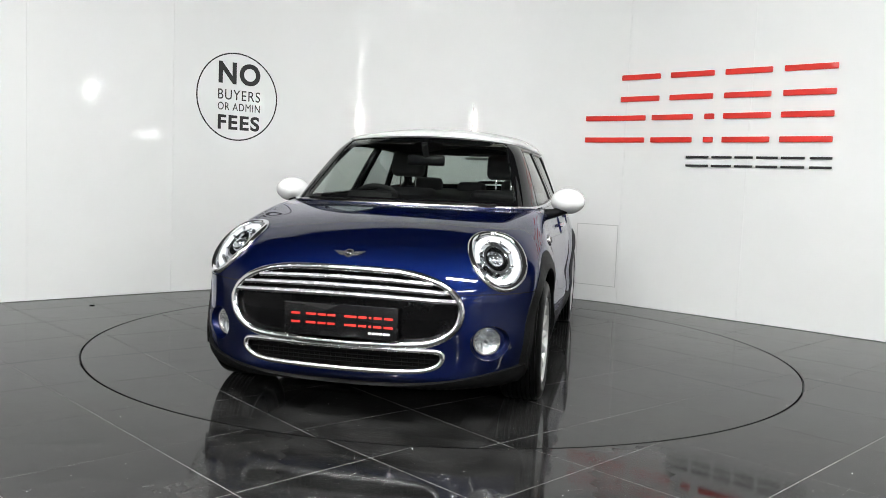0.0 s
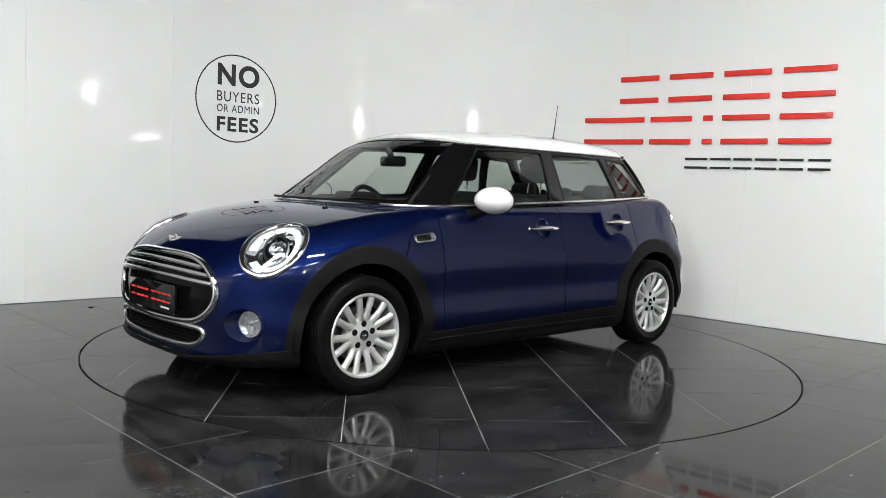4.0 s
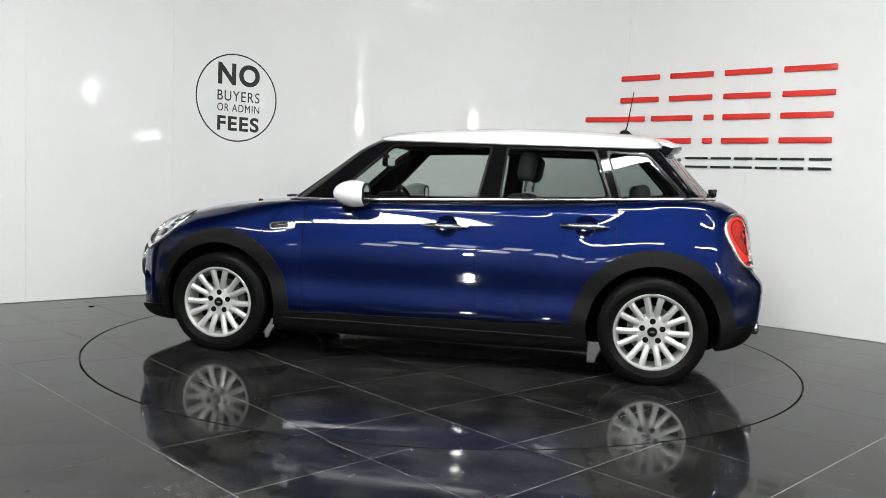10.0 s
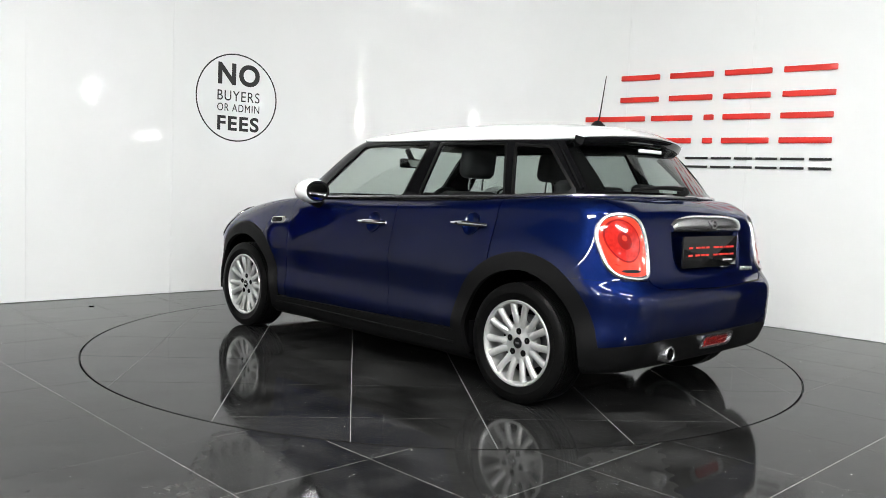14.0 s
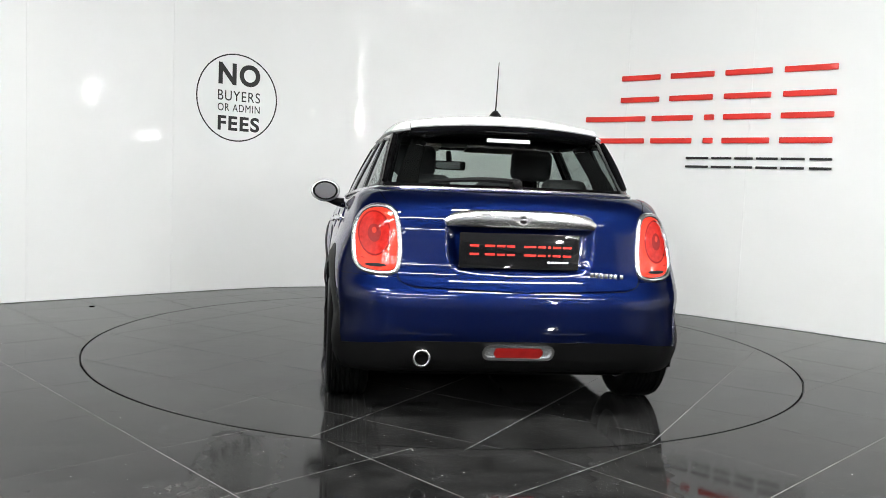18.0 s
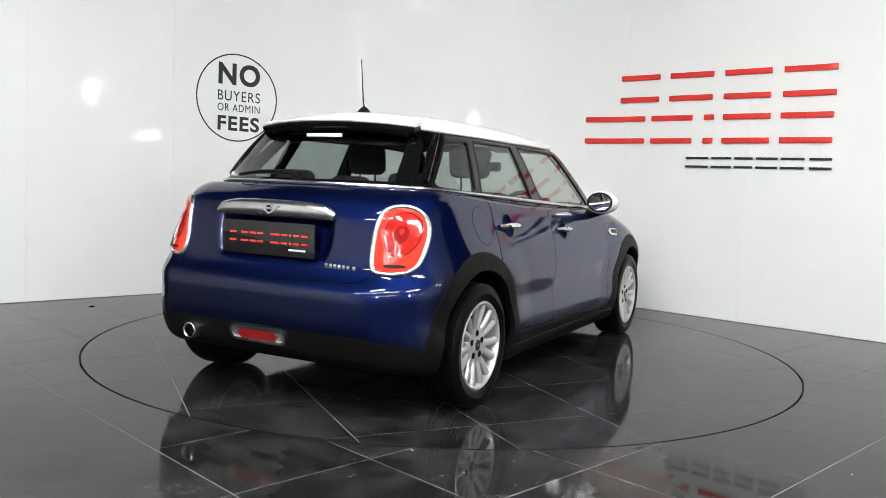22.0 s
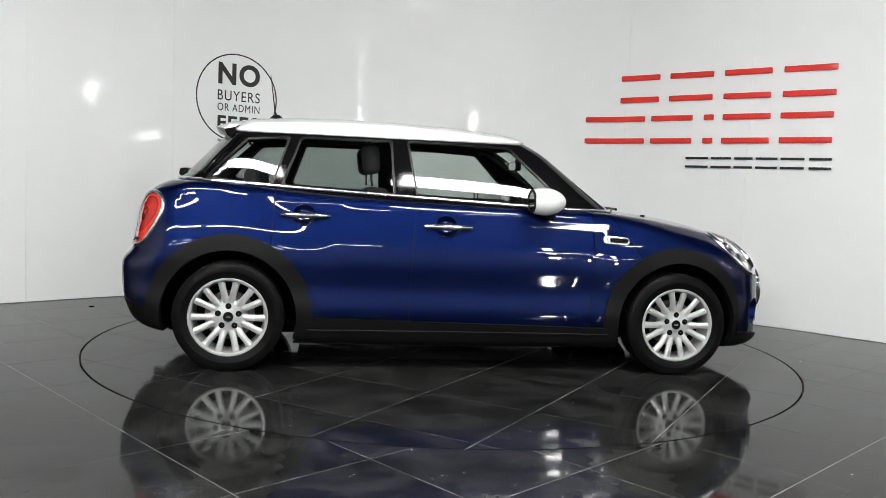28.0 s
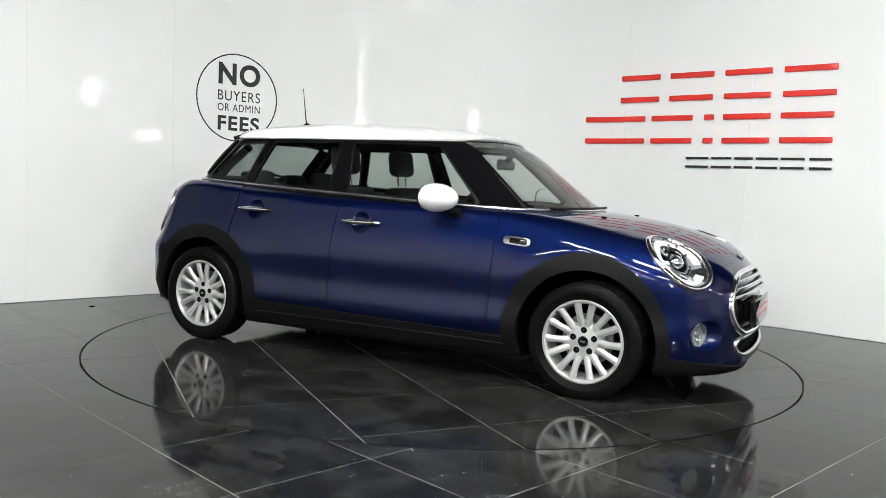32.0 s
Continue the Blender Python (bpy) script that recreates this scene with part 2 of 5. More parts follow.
def rounded(w, h, r, steps=6, x=0.0, y=0.0):
    """Outline of a rectangle with rounded corners."""
    out = []
    for cx, cy, a0 in ((w / 2 - r, h / 2 - r, 0), (-w / 2 + r, h / 2 - r, 90), (-w / 2 + r, -h / 2 + r, 180), (w / 2 - r, -h / 2 + r, 270)):
        for k in range(steps + 1):
            a = radians(a0 + 90 * k / steps)
            out.append((x + cx + r * math.cos(a), y + cy + r * math.sin(a)))
    return out


def flat_faces(faces):
    """Corners of all faces in one row, with each face's start and length."""
    size = np.array([len(f) for f in faces])
    return np.array([i for f in faces for i in f]), np.concatenate(([0], np.cumsum(size)[:-1])), size


def packed(V, N, faces):
    """The same sheet without unused points."""
    if not faces:
        return np.zeros((0, 3)), np.zeros((0, 3)), []
    flat, start, size = flat_faces(faces)
    used, back = np.unique(flat, return_inverse=True)
    row = back.tolist()
    return V[used], N[used], [row[s:s + n] for s, n in zip(start.tolist(), size.tolist())]


def clip(V, N, faces, g):
    """Keeps the side of a sheet on which g < 0, cutting the faces that straddle it."""
    if not faces:
        return V, N, faces
    g = np.where(np.abs(g) < 1e-7, 1e-7, g)
    inside = g < 0
    flat, start, size = flat_faces(faces)
    count = np.add.reduceat(inside[flat].astype(int), start)
    out = [faces[k] for k in np.nonzero(count == size)[0]]
    extra_v, extra_n, cut = [], [], {}
    for k in np.nonzero((count > 0) & (count < size))[0]:
        f = faces[k]
        poly = []
        for p, q in zip(f, list(f[1:]) + [f[0]]):
            if inside[p]:
                poly.append(p)
            if inside[p] != inside[q]:
                key = (min(p, q), max(p, q))
                if key not in cut:
                    w = g[p] / (g[p] - g[q])
                    cut[key] = len(V) + len(extra_v)
                    extra_v.append(V[p] * (1 - w) + V[q] * w)
                    n = N[p] * (1 - w) + N[q] * w
                    extra_n.append(n / max(1e-9, np.linalg.norm(n)))
                poly.append(cut[key])
        if len(poly) > 2:
            out.append(poly)
    if extra_v:
        V, N = np.vstack((V, extra_v)), np.vstack((N, extra_n))
    return packed(V, N, out)


def skirted(V, N, faces, offset=0.0, depth=0.008):
    """The sheet moved out by offset, with its rim folded inwards by depth."""
    V = V + N * offset
    count = {}
    for f in faces:
        for a, b in zip(f, list(f[1:]) + [f[0]]):
            count[(a, b)] = 1
    rim = [e for e in count if (e[1], e[0]) not in count]
    V2, N2, F2 = list(V), list(N), [list(f) for f in faces]
    for a, b in rim if depth else ():
        i = len(V2)
        side = np.cross(V[b] - V[a], N[a])
        side = side / max(1e-9, np.linalg.norm(side))
        V2 += [V[a], V[b], V[b] - N[b] * depth, V[a] - N[a] * depth]
        N2 += [side] * 4
        F2.append([i + 1, i, i + 3, i + 2])
    return V2, N2, F2


def polygon_field(px, py, outline):
    """Signed distance to an outline, negative inside."""
    d = np.full(px.shape, 1e9)
    odd = np.zeros(px.shape, bool)
    n = len(outline)
    for i in range(n):
        (ax, ay), (bx, by) = outline[i], outline[(i + 1) % n]
        ex, ey = bx - ax, by - ay
        t = np.clip(((px - ax) * ex + (py - ay) * ey) / (ex * ex + ey * ey + 1e-12), 0, 1)
        d = np.minimum(d, np.hypot(px - ax - t * ex, py - ay - t * ey))
        if abs(ey) > 1e-12:
            odd ^= ((ay > py) != (by > py)) & (px < ex * (py - ay) / ey + ax)
    return np.where(odd, -d, d)


def spline(xs, ys):
    """Natural cubic through points; straight on beyond its ends."""
    xs, ys = np.array(xs, float), np.array(ys, float)
    n, h = len(xs), np.diff(xs)
    A, r = np.eye(n), np.zeros(n)
    for i in range(1, n - 1):
        A[i, i - 1], A[i, i], A[i, i + 1] = h[i - 1], 2 * (h[i - 1] + h[i]), h[i]
        r[i] = 6 * ((ys[i + 1] - ys[i]) / h[i] - (ys[i] - ys[i - 1]) / h[i - 1])
    m = np.linalg.solve(A, r)

    def at(x):
        x = np.asarray(x, float)
        q = np.clip(x, xs[0], xs[-1])
        i = np.clip(np.searchsorted(xs, q) - 1, 0, n - 2)
        a, b = xs[i + 1] - q, q - xs[i]
        y = (m[i] * a ** 3 + m[i + 1] * b ** 3) / (6 * h[i]) + (ys[i] / h[i] - m[i] * h[i] / 6) * a + (ys[i + 1] / h[i] - m[i + 1] * h[i] / 6) * b
        s0 = (ys[1] - ys[0]) / h[0] - h[0] * m[1] / 6
        s1 = (ys[-1] - ys[-2]) / h[-1] + h[-1] * m[-2] / 6
        return y + np.where(x < xs[0], (x - xs[0]) * s0, 0) + np.where(x > xs[-1], (x - xs[-1]) * s1, 0)
    return at


def rmax(a, b, r):
    """Both a and b below zero, with their meeting edge rounded to r."""
    return np.minimum(np.maximum(a, b), -r) + np.hypot(np.maximum(a + r, 0), np.maximum(b + r, 0))


def text_mesh(name, body, size, depth, mat, parent, m, label="", spacing=1.0, bold=0.0):
    cu = bpy.data.curves.new(name, "FONT")
    cu.body, cu.size, cu.extrude, cu.align_x, cu.align_y, cu.space_character = body, size, depth / 2, "CENTER", "CENTER", spacing
    cu.offset = bold
    tmp = new(name, cu)
    bpy.context.view_layer.update()
    me = bpy.data.meshes.new_from_object(tmp.evaluated_get(bpy.context.evaluated_depsgraph_get()))
    bpy.data.objects.remove(tmp)
    me.materials.clear()
    me.materials.append(mat)
    ob = attach(new(name, me), parent)
    ob.matrix_local = m @ pose(0, 0, depth / 2)
    return tagged(ob, label) if label else ob


# ---- the place ----
# white curved wall: a straight run, a quarter round about the turntable, a straight run
CORNER, TANGENT = Vector((-0.27, 3.93)), 2.62
DIR_L, DIR_R = Vector((-0.7185, -0.6955)), Vector((0.7530, -0.6581))
END_L, END_R = CORNER + DIR_L * TANGENT, CORNER + DIR_R * TANGENT
HALF = math.acos(max(-1, min(1, DIR_L.dot(DIR_R)))) / 2
COVE_R = TANGENT * math.tan(HALF)
COVE_C = CORNER + (DIR_L + DIR_R).normalized() * (TANGENT / math.cos(HALF))
A_L = math.atan2(*(END_L - COVE_C).yx)
A_R = math.atan2(*(END_R - COVE_C).yx)
COVE_LEN = (A_L - A_R) * COVE_R
WALL_H = 4.2


def wall_at(s, out=0.0):
    """Point of the wall's face at s metres along it (0 where the left run meets the cove), moved out into the room."""
    if s < 0:
        q, n = END_L - DIR_L * s, Vector((-DIR_L.y, DIR_L.x))
    elif s > COVE_LEN:
        q, n = END_R + DIR_R * (s - COVE_LEN), Vector((DIR_R.y, -DIR_R.x))
    else:
        a = A_L - s / COVE_R
        n = Vector((math.cos(a), math.sin(a)))
        q, n = COVE_C + n * COVE_R, -n
    if n.dot(-q) < 0:
        n = -n
    return q + n * out, n


def wall_panel(name, s0, s1, z0, z1, thick, mat, parent=None, out=0.0, step=0.15):
    n = max(1, int((s1 - s0) / step)) if s1 > 0 and s0 < COVE_LEN else 1
    bm = bmesh.new()
    cols = []
    for k in range(n + 1):
        s = s0 + (s1 - s0) * k / n
        f, b = wall_at(s, out)[0], wall_at(s, out - thick)[0]
        cols.append([bm.verts.new((*f, z0)), bm.verts.new((*f, z1)), bm.verts.new((*b, z1)), bm.verts.new((*b, z0))])
    for p, q in zip(cols, cols[1:]):
        for i in range(4):
            bm.faces.new((p[i], q[i], q[(i + 1) % 4], p[(i + 1) % 4]))
    bm.faces.new(cols[0])
    bm.faces.new(cols[-1][::-1])
    bmesh.ops.recalc_face_normals(bm, faces=bm.faces)
    return part(name, bm, mat, parent)


def build_walls():
    joints = [-2.08, -1.615, -0.41, 4.13, 5.29, 6.47, 6.76]
    names = ["wall_left"] * 2 + ["wall_curved"] + ["wall_right"] * 3
    made = {}
    for name, s0, s1 in (("wall_left", joints[0], joints[2]), ("wall_curved", joints[2], joints[3]), ("wall_right", joints[3], joints[6])):
        made[name] = wall_panel(name, s0, s1, 0, WALL_H, 0.1, M_JOINT, None, -0.012)
        tagged(made[name], "glossy white panelled showroom wall", "wall", kind="structure")
    for name, s0, s1 in zip(names, joints, joints[1:]):
        wall_panel("panel", s0 + 0.0025, s1 - 0.0025, 0.004, WALL_H, 0.012, M_WALL, made[name], 0.0)
    for name, s in (("wall_left", joints[1]), ("wall_curved", joints[2]), ("wall_curved", joints[3]), ("wall_right", joints[4]), ("wall_right", joints[5])):
        wall_panel("joint_strip", s - 0.009, s + 0.009, 0.002, WALL_H, 0.008, M_STRIP, made[name], 0.0035)
    # the rest of the hall, out of view
    for name, q, size in (("wall_back", (0, -10.1, 2.6), (16, 0.2, 5.2)), ("wall_side_1", (-7.6, -4.5, 2.6), (0.2, 11.4, 5.2)), ("wall_side_2", (7.6, -4.5, 2.6), (0.2, 11.4, 5.2)), ("wall_far", (0, 4.6, 2.6), (16, 0.2, 5.2))):
        # side walls are added pale, as reflectors for the blue paint
        side = name.startswith("wall_side")
        tagged(part(name, box(*size, q), M_PALE if side else M_SIDE), "unseen pale grey hall wall that brightens the car's paint" if side else "plain dark grey hall wall", "wall", kind="structure")
    tagged(part("ceiling", box(16, 15, 0.2, (0, -2.7, 5.3)), M_DARK), "dark hall ceiling", "ceiling", kind="structure")
    # low square service hatch beside the joint
    hatch = wall_panel("service_hatch", 3.695, 4.118, 0.155, 0.745, 0.008, M_JOINT, None, 0.003)
    tagged(hatch, "small white square service hatch low in the curved wall", "hatch")
    wall_panel("hatch_door", 3.703, 4.110, 0.163, 0.737, 0.008, M_WALL, hatch, 0.008)


def tile_grid(centre, angle, size, reach, keep):
    """Centres and turns of a square grid's tiles."""
    c, s = math.cos(radians(angle)), math.sin(radians(angle))
    for i in range(-reach, reach + 1):
        for j in range(-reach, reach + 1):
            u, v = (i + 0.5) * size, (j + 0.5) * size
            q = Vector((centre[0] + u * c - v * s, centre[1] + u * s + v * c))
            if keep(q):
                yield q


def tile_mesh(name, size, q, angle, radius, sign, mat):
    """A bevelled tile, cut by the circle of the turntable where it crosses it; None where nothing is left."""
    h, n = size / 2 - 0.0018, 12
    c, s = math.cos(radians(angle)), math.sin(radians(angle))
    e = np.linspace(-h, h, n + 1)
    V = np.array([(x, y, 0.0) for y in e for x in e])
    R = np.hypot(q[0] + V[:, 0] * c - V[:, 1] * s, q[1] + V[:, 0] * s + V[:, 1] * c)
    g = sign * (R - radius)
    if (g >= 0).all():
        return None
    if (g < 0).all():
        V = np.array([(-h, -h, 0), (h, -h, 0), (h, h, 0), (-h, h, 0)], float)
        F = [[0, 1, 2, 3]]
    else:
        F = [[j * (n + 1) + i, j * (n + 1) + i + 1, (j + 1) * (n + 1) + i + 1, (j + 1) * (n + 1) + i] for j in range(n) for i in range(n)]
        V, _, F = clip(V, V * 0 + (0, 0, 1), F, g)
    V2, N2, F2 = skirted(V, np.tile((0.0, 0.0, 1.0), (len(V), 1)), F, 0.0, 0.012)
    return mesh_from(name, V2, F2, mat, N2)


SCRAP = (-2.76, 0.904)
FLOOR_ANGLE, FLOOR_SIZE = 44.6, 0.592
TABLE_ANGLE, TABLE_SIZE = 52.0, 0.6


def build_floor():
    ring = bmesh.new()
    rows = []
    for k in range(128):
        a = 2 * math.pi * k / 128
        rows.append([ring.verts.new((r * math.cos(a), r * math.sin(a), z)) for r, z in ((12, -0.3), (12, -0.0008), (TABLE_R + 0.012, -0.0008), (TABLE_R + 0.012, -0.3))])
    for k in range(128):
        p, q = rows[k], rows[(k + 1) % 128]
        for i in range(4):
            ring.faces.new((p[i], q[i], q[(i + 1) % 4], p[(i + 1) % 4]))
    bmesh.ops.recalc_face_normals(ring, faces=ring.faces)
    floor = tagged(part("floor", ring, M_GROUT), "polished black stone tiled showroom floor with pale grout", "floor", kind="structure")
    c, s = math.cos(radians(FLOOR_ANGLE)), math.sin(radians(FLOOR_ANGLE))
    centre = (-1.53 * -s + 1.87 * -c, -1.53 * c + 1.87 * -s)
    whole = None
    for q in tile_grid(centre, FLOOR_ANGLE, FLOOR_SIZE, 15, lambda q: abs(q.x) < 4.6 and -6.6 < q.y < 3.6):
        if q.length > TABLE_R + 0.6:
            whole = whole or tile_mesh("tile", FLOOR_SIZE, (9, 9), FLOOR_ANGLE, TABLE_R, -1, M_TILE)
            me = whole
        else:
            me = tile_mesh("tile", FLOOR_SIZE, q, FLOOR_ANGLE, TABLE_R + 0.007, -1, M_TILE)
        if me:
            attach(new("tile", me), floor).matrix_local = pose(q.x, q.y, 0, 0, 0, FLOOR_ANGLE)
    # the hall's floor behind the camera
    far = None
    for q in tile_grid(centre, FLOOR_ANGLE, FLOOR_SIZE, 22, lambda q: abs(q.x) < 7.4 and -9.9 < q.y < 3.6 and not (abs(q.x) < 4.6 and -6.6 < q.y)):
        far = box(FLOOR_SIZE - 0.0036, FLOOR_SIZE - 0.0036, 0.01, (q.x, q.y, -0.005), bm=far, turn=Matrix.Rotation(radians(FLOOR_ANGLE), 4, "Z"))
    tagged(part("far_tiles", far, M_TILE, floor), kind="stuff")
    tagged(part("pit", lathe([(0.01, -0.3), (TABLE_R + 0.2, -0.3)], 64, "z"), M_GAP), "dark pit below the turntable", "pit", kind="structure")


def dust_material():
    """A thin film of pale dust in slanting tread lines, worn through in places."""
    m = bpy.data.materials.new("dust_print")
    m.use_nodes = True
    nt = m.node_tree
    b = nt.nodes["Principled BSDF"]
    b.inputs["Base Color"].default_value, b.inputs["Roughness"].default_value = (0.13, 0.128, 0.12, 1), 0.9
    b.inputs["Specular IOR Level"].default_value = 0.1
    co, wave, big, fine, tr, mx = (nt.nodes.new("ShaderNode" + k) for k in ("TexCoord", "TexWave", "TexNoise", "TexNoise", "BsdfTransparent", "MixShader"))
    wave.inputs["Scale"].default_value, wave.inputs["Distortion"].default_value, wave.inputs["Detail Scale"].default_value = 21.0, 5.0, 3.0
    wave.bands_direction = "DIAGONAL"
    big.inputs["Scale"].default_value, big.inputs["Detail"].default_value = 7.0, 5
    fine.inputs["Scale"].default_value, fine.inputs["Detail"].default_value = 160.0, 3
    for n in (wave, big, fine):
        nt.links.new(co.outputs["Object"], n.inputs["Vector"])

    def ramp(src, lo, hi, top):
        r = nt.nodes.new("ShaderNodeMapRange")
        for k, v in zip(("From Min", "From Max", "To Min", "To Max"), (lo, hi, 0.0, top)):
            r.inputs[k].default_value = v
        nt.links.new(src, r.inputs["Value"])
        return r.outputs[0]

    def times(p, q):
        n = nt.nodes.new("ShaderNodeMath")
        n.operation = "MULTIPLY"
        nt.links.new(p, n.inputs[0])
        nt.links.new(q, n.inputs[1])
        return n.outputs[0]
    fac = times(times(ramp(wave.outputs["Fac"], 0.25, 0.75, 1.0), ramp(big.outputs["Fac"], 0.38, 0.66, 1.0)), ramp(fine.outputs["Fac"], 0.40, 0.62, 0.30))
    nt.links.new(fac, mx.inputs[0])
    nt.links.new(tr.outputs[0], mx.inputs[1])
    nt.links.new(b.outputs[0], mx.inputs[2])
    nt.links.new(mx.outputs[0], nt.nodes["Material Output"].inputs[0])
    return m


def build_tyre_marks():
    """Dusty tread prints that cars have left on the fixed floor before the turntable."""
    mat = dust_material()
    for cx, cy, turn in ((-0.72, -2.62, 6), (0.72, -2.60, -7)):
        c, s = math.cos(radians(turn)), math.sin(radians(turn))
        V, F = [], []
        for i in range(41):
            for u in (-0.15, -0.05, 0.05, 0.15):
                v = (i - 20) * 0.03
                wob = 1 + 0.12 * math.sin(i * 1.7 + u * 9)
                V.append((cx + u * wob * c - v * s, cy + u * wob * s + v * c, 0.0007))
        for i in range(40):
            for k in range(3):
                q = (i * 4 + k, i * 4 + k + 1, i * 4 + k + 5, i * 4 + k + 4)
                if all(math.hypot(V[n][0], V[n][1]) > TABLE_R + 0.02 for n in q):
                    F.append(q)
        tagged(part("tyre_marks", mesh_from("tyre_marks", V, F, mat), mat), "pale dusty tyre tread prints on the black floor", "tyre marks", kind="stuff")


def build_debris():
    """Crumbs of grit on the floor and one dark scrap near the wall."""
    scrap = prism([(-0.018, -0.006), (0.0, -0.009), (0.016, -0.003), (0.020, 0.006), (0.003, 0.009), (-0.013, 0.006)], 0.006, m=pose(SCRAP[0], SCRAP[1], 0, 0, 0, 12), bevel=0.002)
    tagged(part("scrap", scrap, M_GAP), "small dark scrap lying on the tiled floor", "scrap")
    rnd = random.Random(11)
    V, F = [], []
    for _ in range(170):
        x, y, turn = rnd.uniform(-3.2, 3.2), rnd.uniform(-4.4, 1.6), rnd.uniform(0, 3)
        r = rnd.choice((0.0016, 0.002, 0.0025, 0.004))
        if math.hypot(x, y) < TABLE_R + 0.03:
            continue
        k = len(V)
        V += [(x + r * rnd.uniform(0.6, 1) * math.cos(turn + q * 1.257), y + r * math.sin(turn + q * 1.257), 0.0) for q in range(5)] + [(x, y, r * 0.8)]
        F += [(k + q, k + (q + 1) % 5, k + 5) for q in range(5)]
    tagged(part("grit", mesh_from("grit", V, F, M_WHITEBAR, smooth=False), M_WHITEBAR), "pale crumbs of grit on the black floor", "grit", kind="stuff")


def build_turntable():
    table = empty("turntable", "round turntable tiled in polished black stone, flush with the floor", "turntable")
    part("platform", lathe([(0.001, -0.2), (TABLE_R - 0.004, -0.2), (TABLE_R - 0.004, -0.0008), (0.001, -0.0008)], 128, "z"), M_GROUT, table)
    part("rim", lathe([(TABLE_R - 0.004, -0.15), (TABLE_R, -0.15), (TABLE_R, 0.0), (TABLE_R - 0.004, 0.0)], 128, "z"), M_GAP, table, "thin dark metal rim")
    whole = None
    for q in tile_grid((0, 0), TABLE_ANGLE, TABLE_SIZE, 5, lambda q: q.length < TABLE_R + 0.6):
        if q.length < TABLE_R - 0.5:
            whole = whole or tile_mesh("tile", TABLE_SIZE, (0, 0), TABLE_ANGLE, TABLE_R, 1, M_TILE)
            me = whole
        else:
            me = tile_mesh("tile", TABLE_SIZE, q, TABLE_ANGLE, TABLE_R - 0.005, 1, M_TILE)
        if me:
            attach(new("tile", me), table).matrix_local = pose(q.x, q.y, 0, 0, 0, TABLE_ANGLE)
    return table


def bent_to_wall(me, s0, z0, out):
    """Lays a flat mesh, x along the wall and y up, on the wall's face about s0, z0."""
    for v in me.vertices:
        q, _ = wall_at(s0 + v.co.x, out + v.co.z)
        v.co = (q.x, q.y, z0 + v.co.y)
    me.update()


def build_signs():
    notice = empty("round_notice", "round notice in black vinyl lettering inside a thin black ring", "sign")
    ring = part("ring", lathe([(0.391, 0.0), (0.391, 0.002), (0.403, 0.002), (0.403, 0.0), (0.391, 0.0)], 96, "z"), M_INK, notice)
    bent_to_wall(ring.data, 0.20, 1.79, 0.001)
    for word, z, height, width, bold in (("NO", 2.004, 0.202, 0.415, 0.007), ("BUYERS", 1.806, 0.094, 0.42, 0.0), ("OR ADMIN", 1.697, 0.070, 0.42, 0.0), ("FEES", 1.553, 0.136, 0.415, 0.0055)):
        ob = text_mesh("lettering", word, 0.2, 0.002, M_INK, notice, Matrix(), bold=bold, spacing=1.14)
        ob.matrix_local = Matrix()
        xs, ys = [v.co.x for v in ob.data.vertices], [v.co.y for v in ob.data.vertices]
        for v in ob.data.vertices:
            v.co.x = (v.co.x - (max(xs) + min(xs)) / 2) * width / (max(xs) - min(xs))
            v.co.y = (v.co.y - (max(ys) + min(ys)) / 2) * height / (max(ys) - min(ys))
            v.co.z += 0.001
        bent_to_wall(ob.data, 0.222, z, 0.001)
    # the firm's name is drawn as plain raised bars, a pair for each character
    red = empty("wall_sign", "two rows of raised red acrylic bars on the white wall", "sign")
    black = empty("wall_sign", "row of small raised black bars under the red ones", "sign")
    rows = ((red, M_RED, 1.895, 2.140, 0.047, ((4.077, 4.459), (4.563, 4.963), (5.065, 5.462), (5.562, 5.972))),
            (red, M_RED, 1.520, 1.768, 0.047, ((3.731, 4.332), (4.400, 4.791), (4.90, 4.985), (5.069, 5.471), (5.556, 5.966))),
            (black, M_INK, 1.308, 1.402, 0.019, ((4.755, 4.957), (4.989, 5.163), (5.193, 5.346), (5.377, 5.552), (5.581, 5.766), (5.807, 5.976))))
    for owner, mat, z0, z1, thick, cells in rows:
        for s0, s1 in cells:
            for z in (z0 + thick / 2, z1 - thick / 2):
                bm = prism(rounded(s1 - s0, thick, thick * 0.12, 2), 0.018, bevel=0.0015)
                bmesh.ops.subdivide_edges(bm, edges=[e for e in bm.edges if abs(e.verts[0].co.x - e.verts[1].co.x) > 0.1], cuts=3)
                ob = part("bar", bm, mat, owner)
                bent_to_wall(ob.data, (s0 + s1) / 2, z, 0.001)


def strip_light(at, length, width, turn, power, label="long white ceiling strip light"):
    m = Matrix.Translation(at) @ turn
    lamp = empty("ceiling_light", label, "light", m, "hall lights")
    part("frame", box(length + 0.06, width + 0.06, 0.08, (0, 0, 0.045), 0.01), M_SIDE, lamp)
    mat = M_LIGHTS.get(power) or M_LIGHTS.setdefault(power, material("light_diffuser", (0.98, 0.985, 0.962), 0.5, emit=power))
    part("diffuser", box(length, width, 0.012, (0, 0, 0), 0.003), mat, lamp)
    return lamp


M_LIGHTS = {}


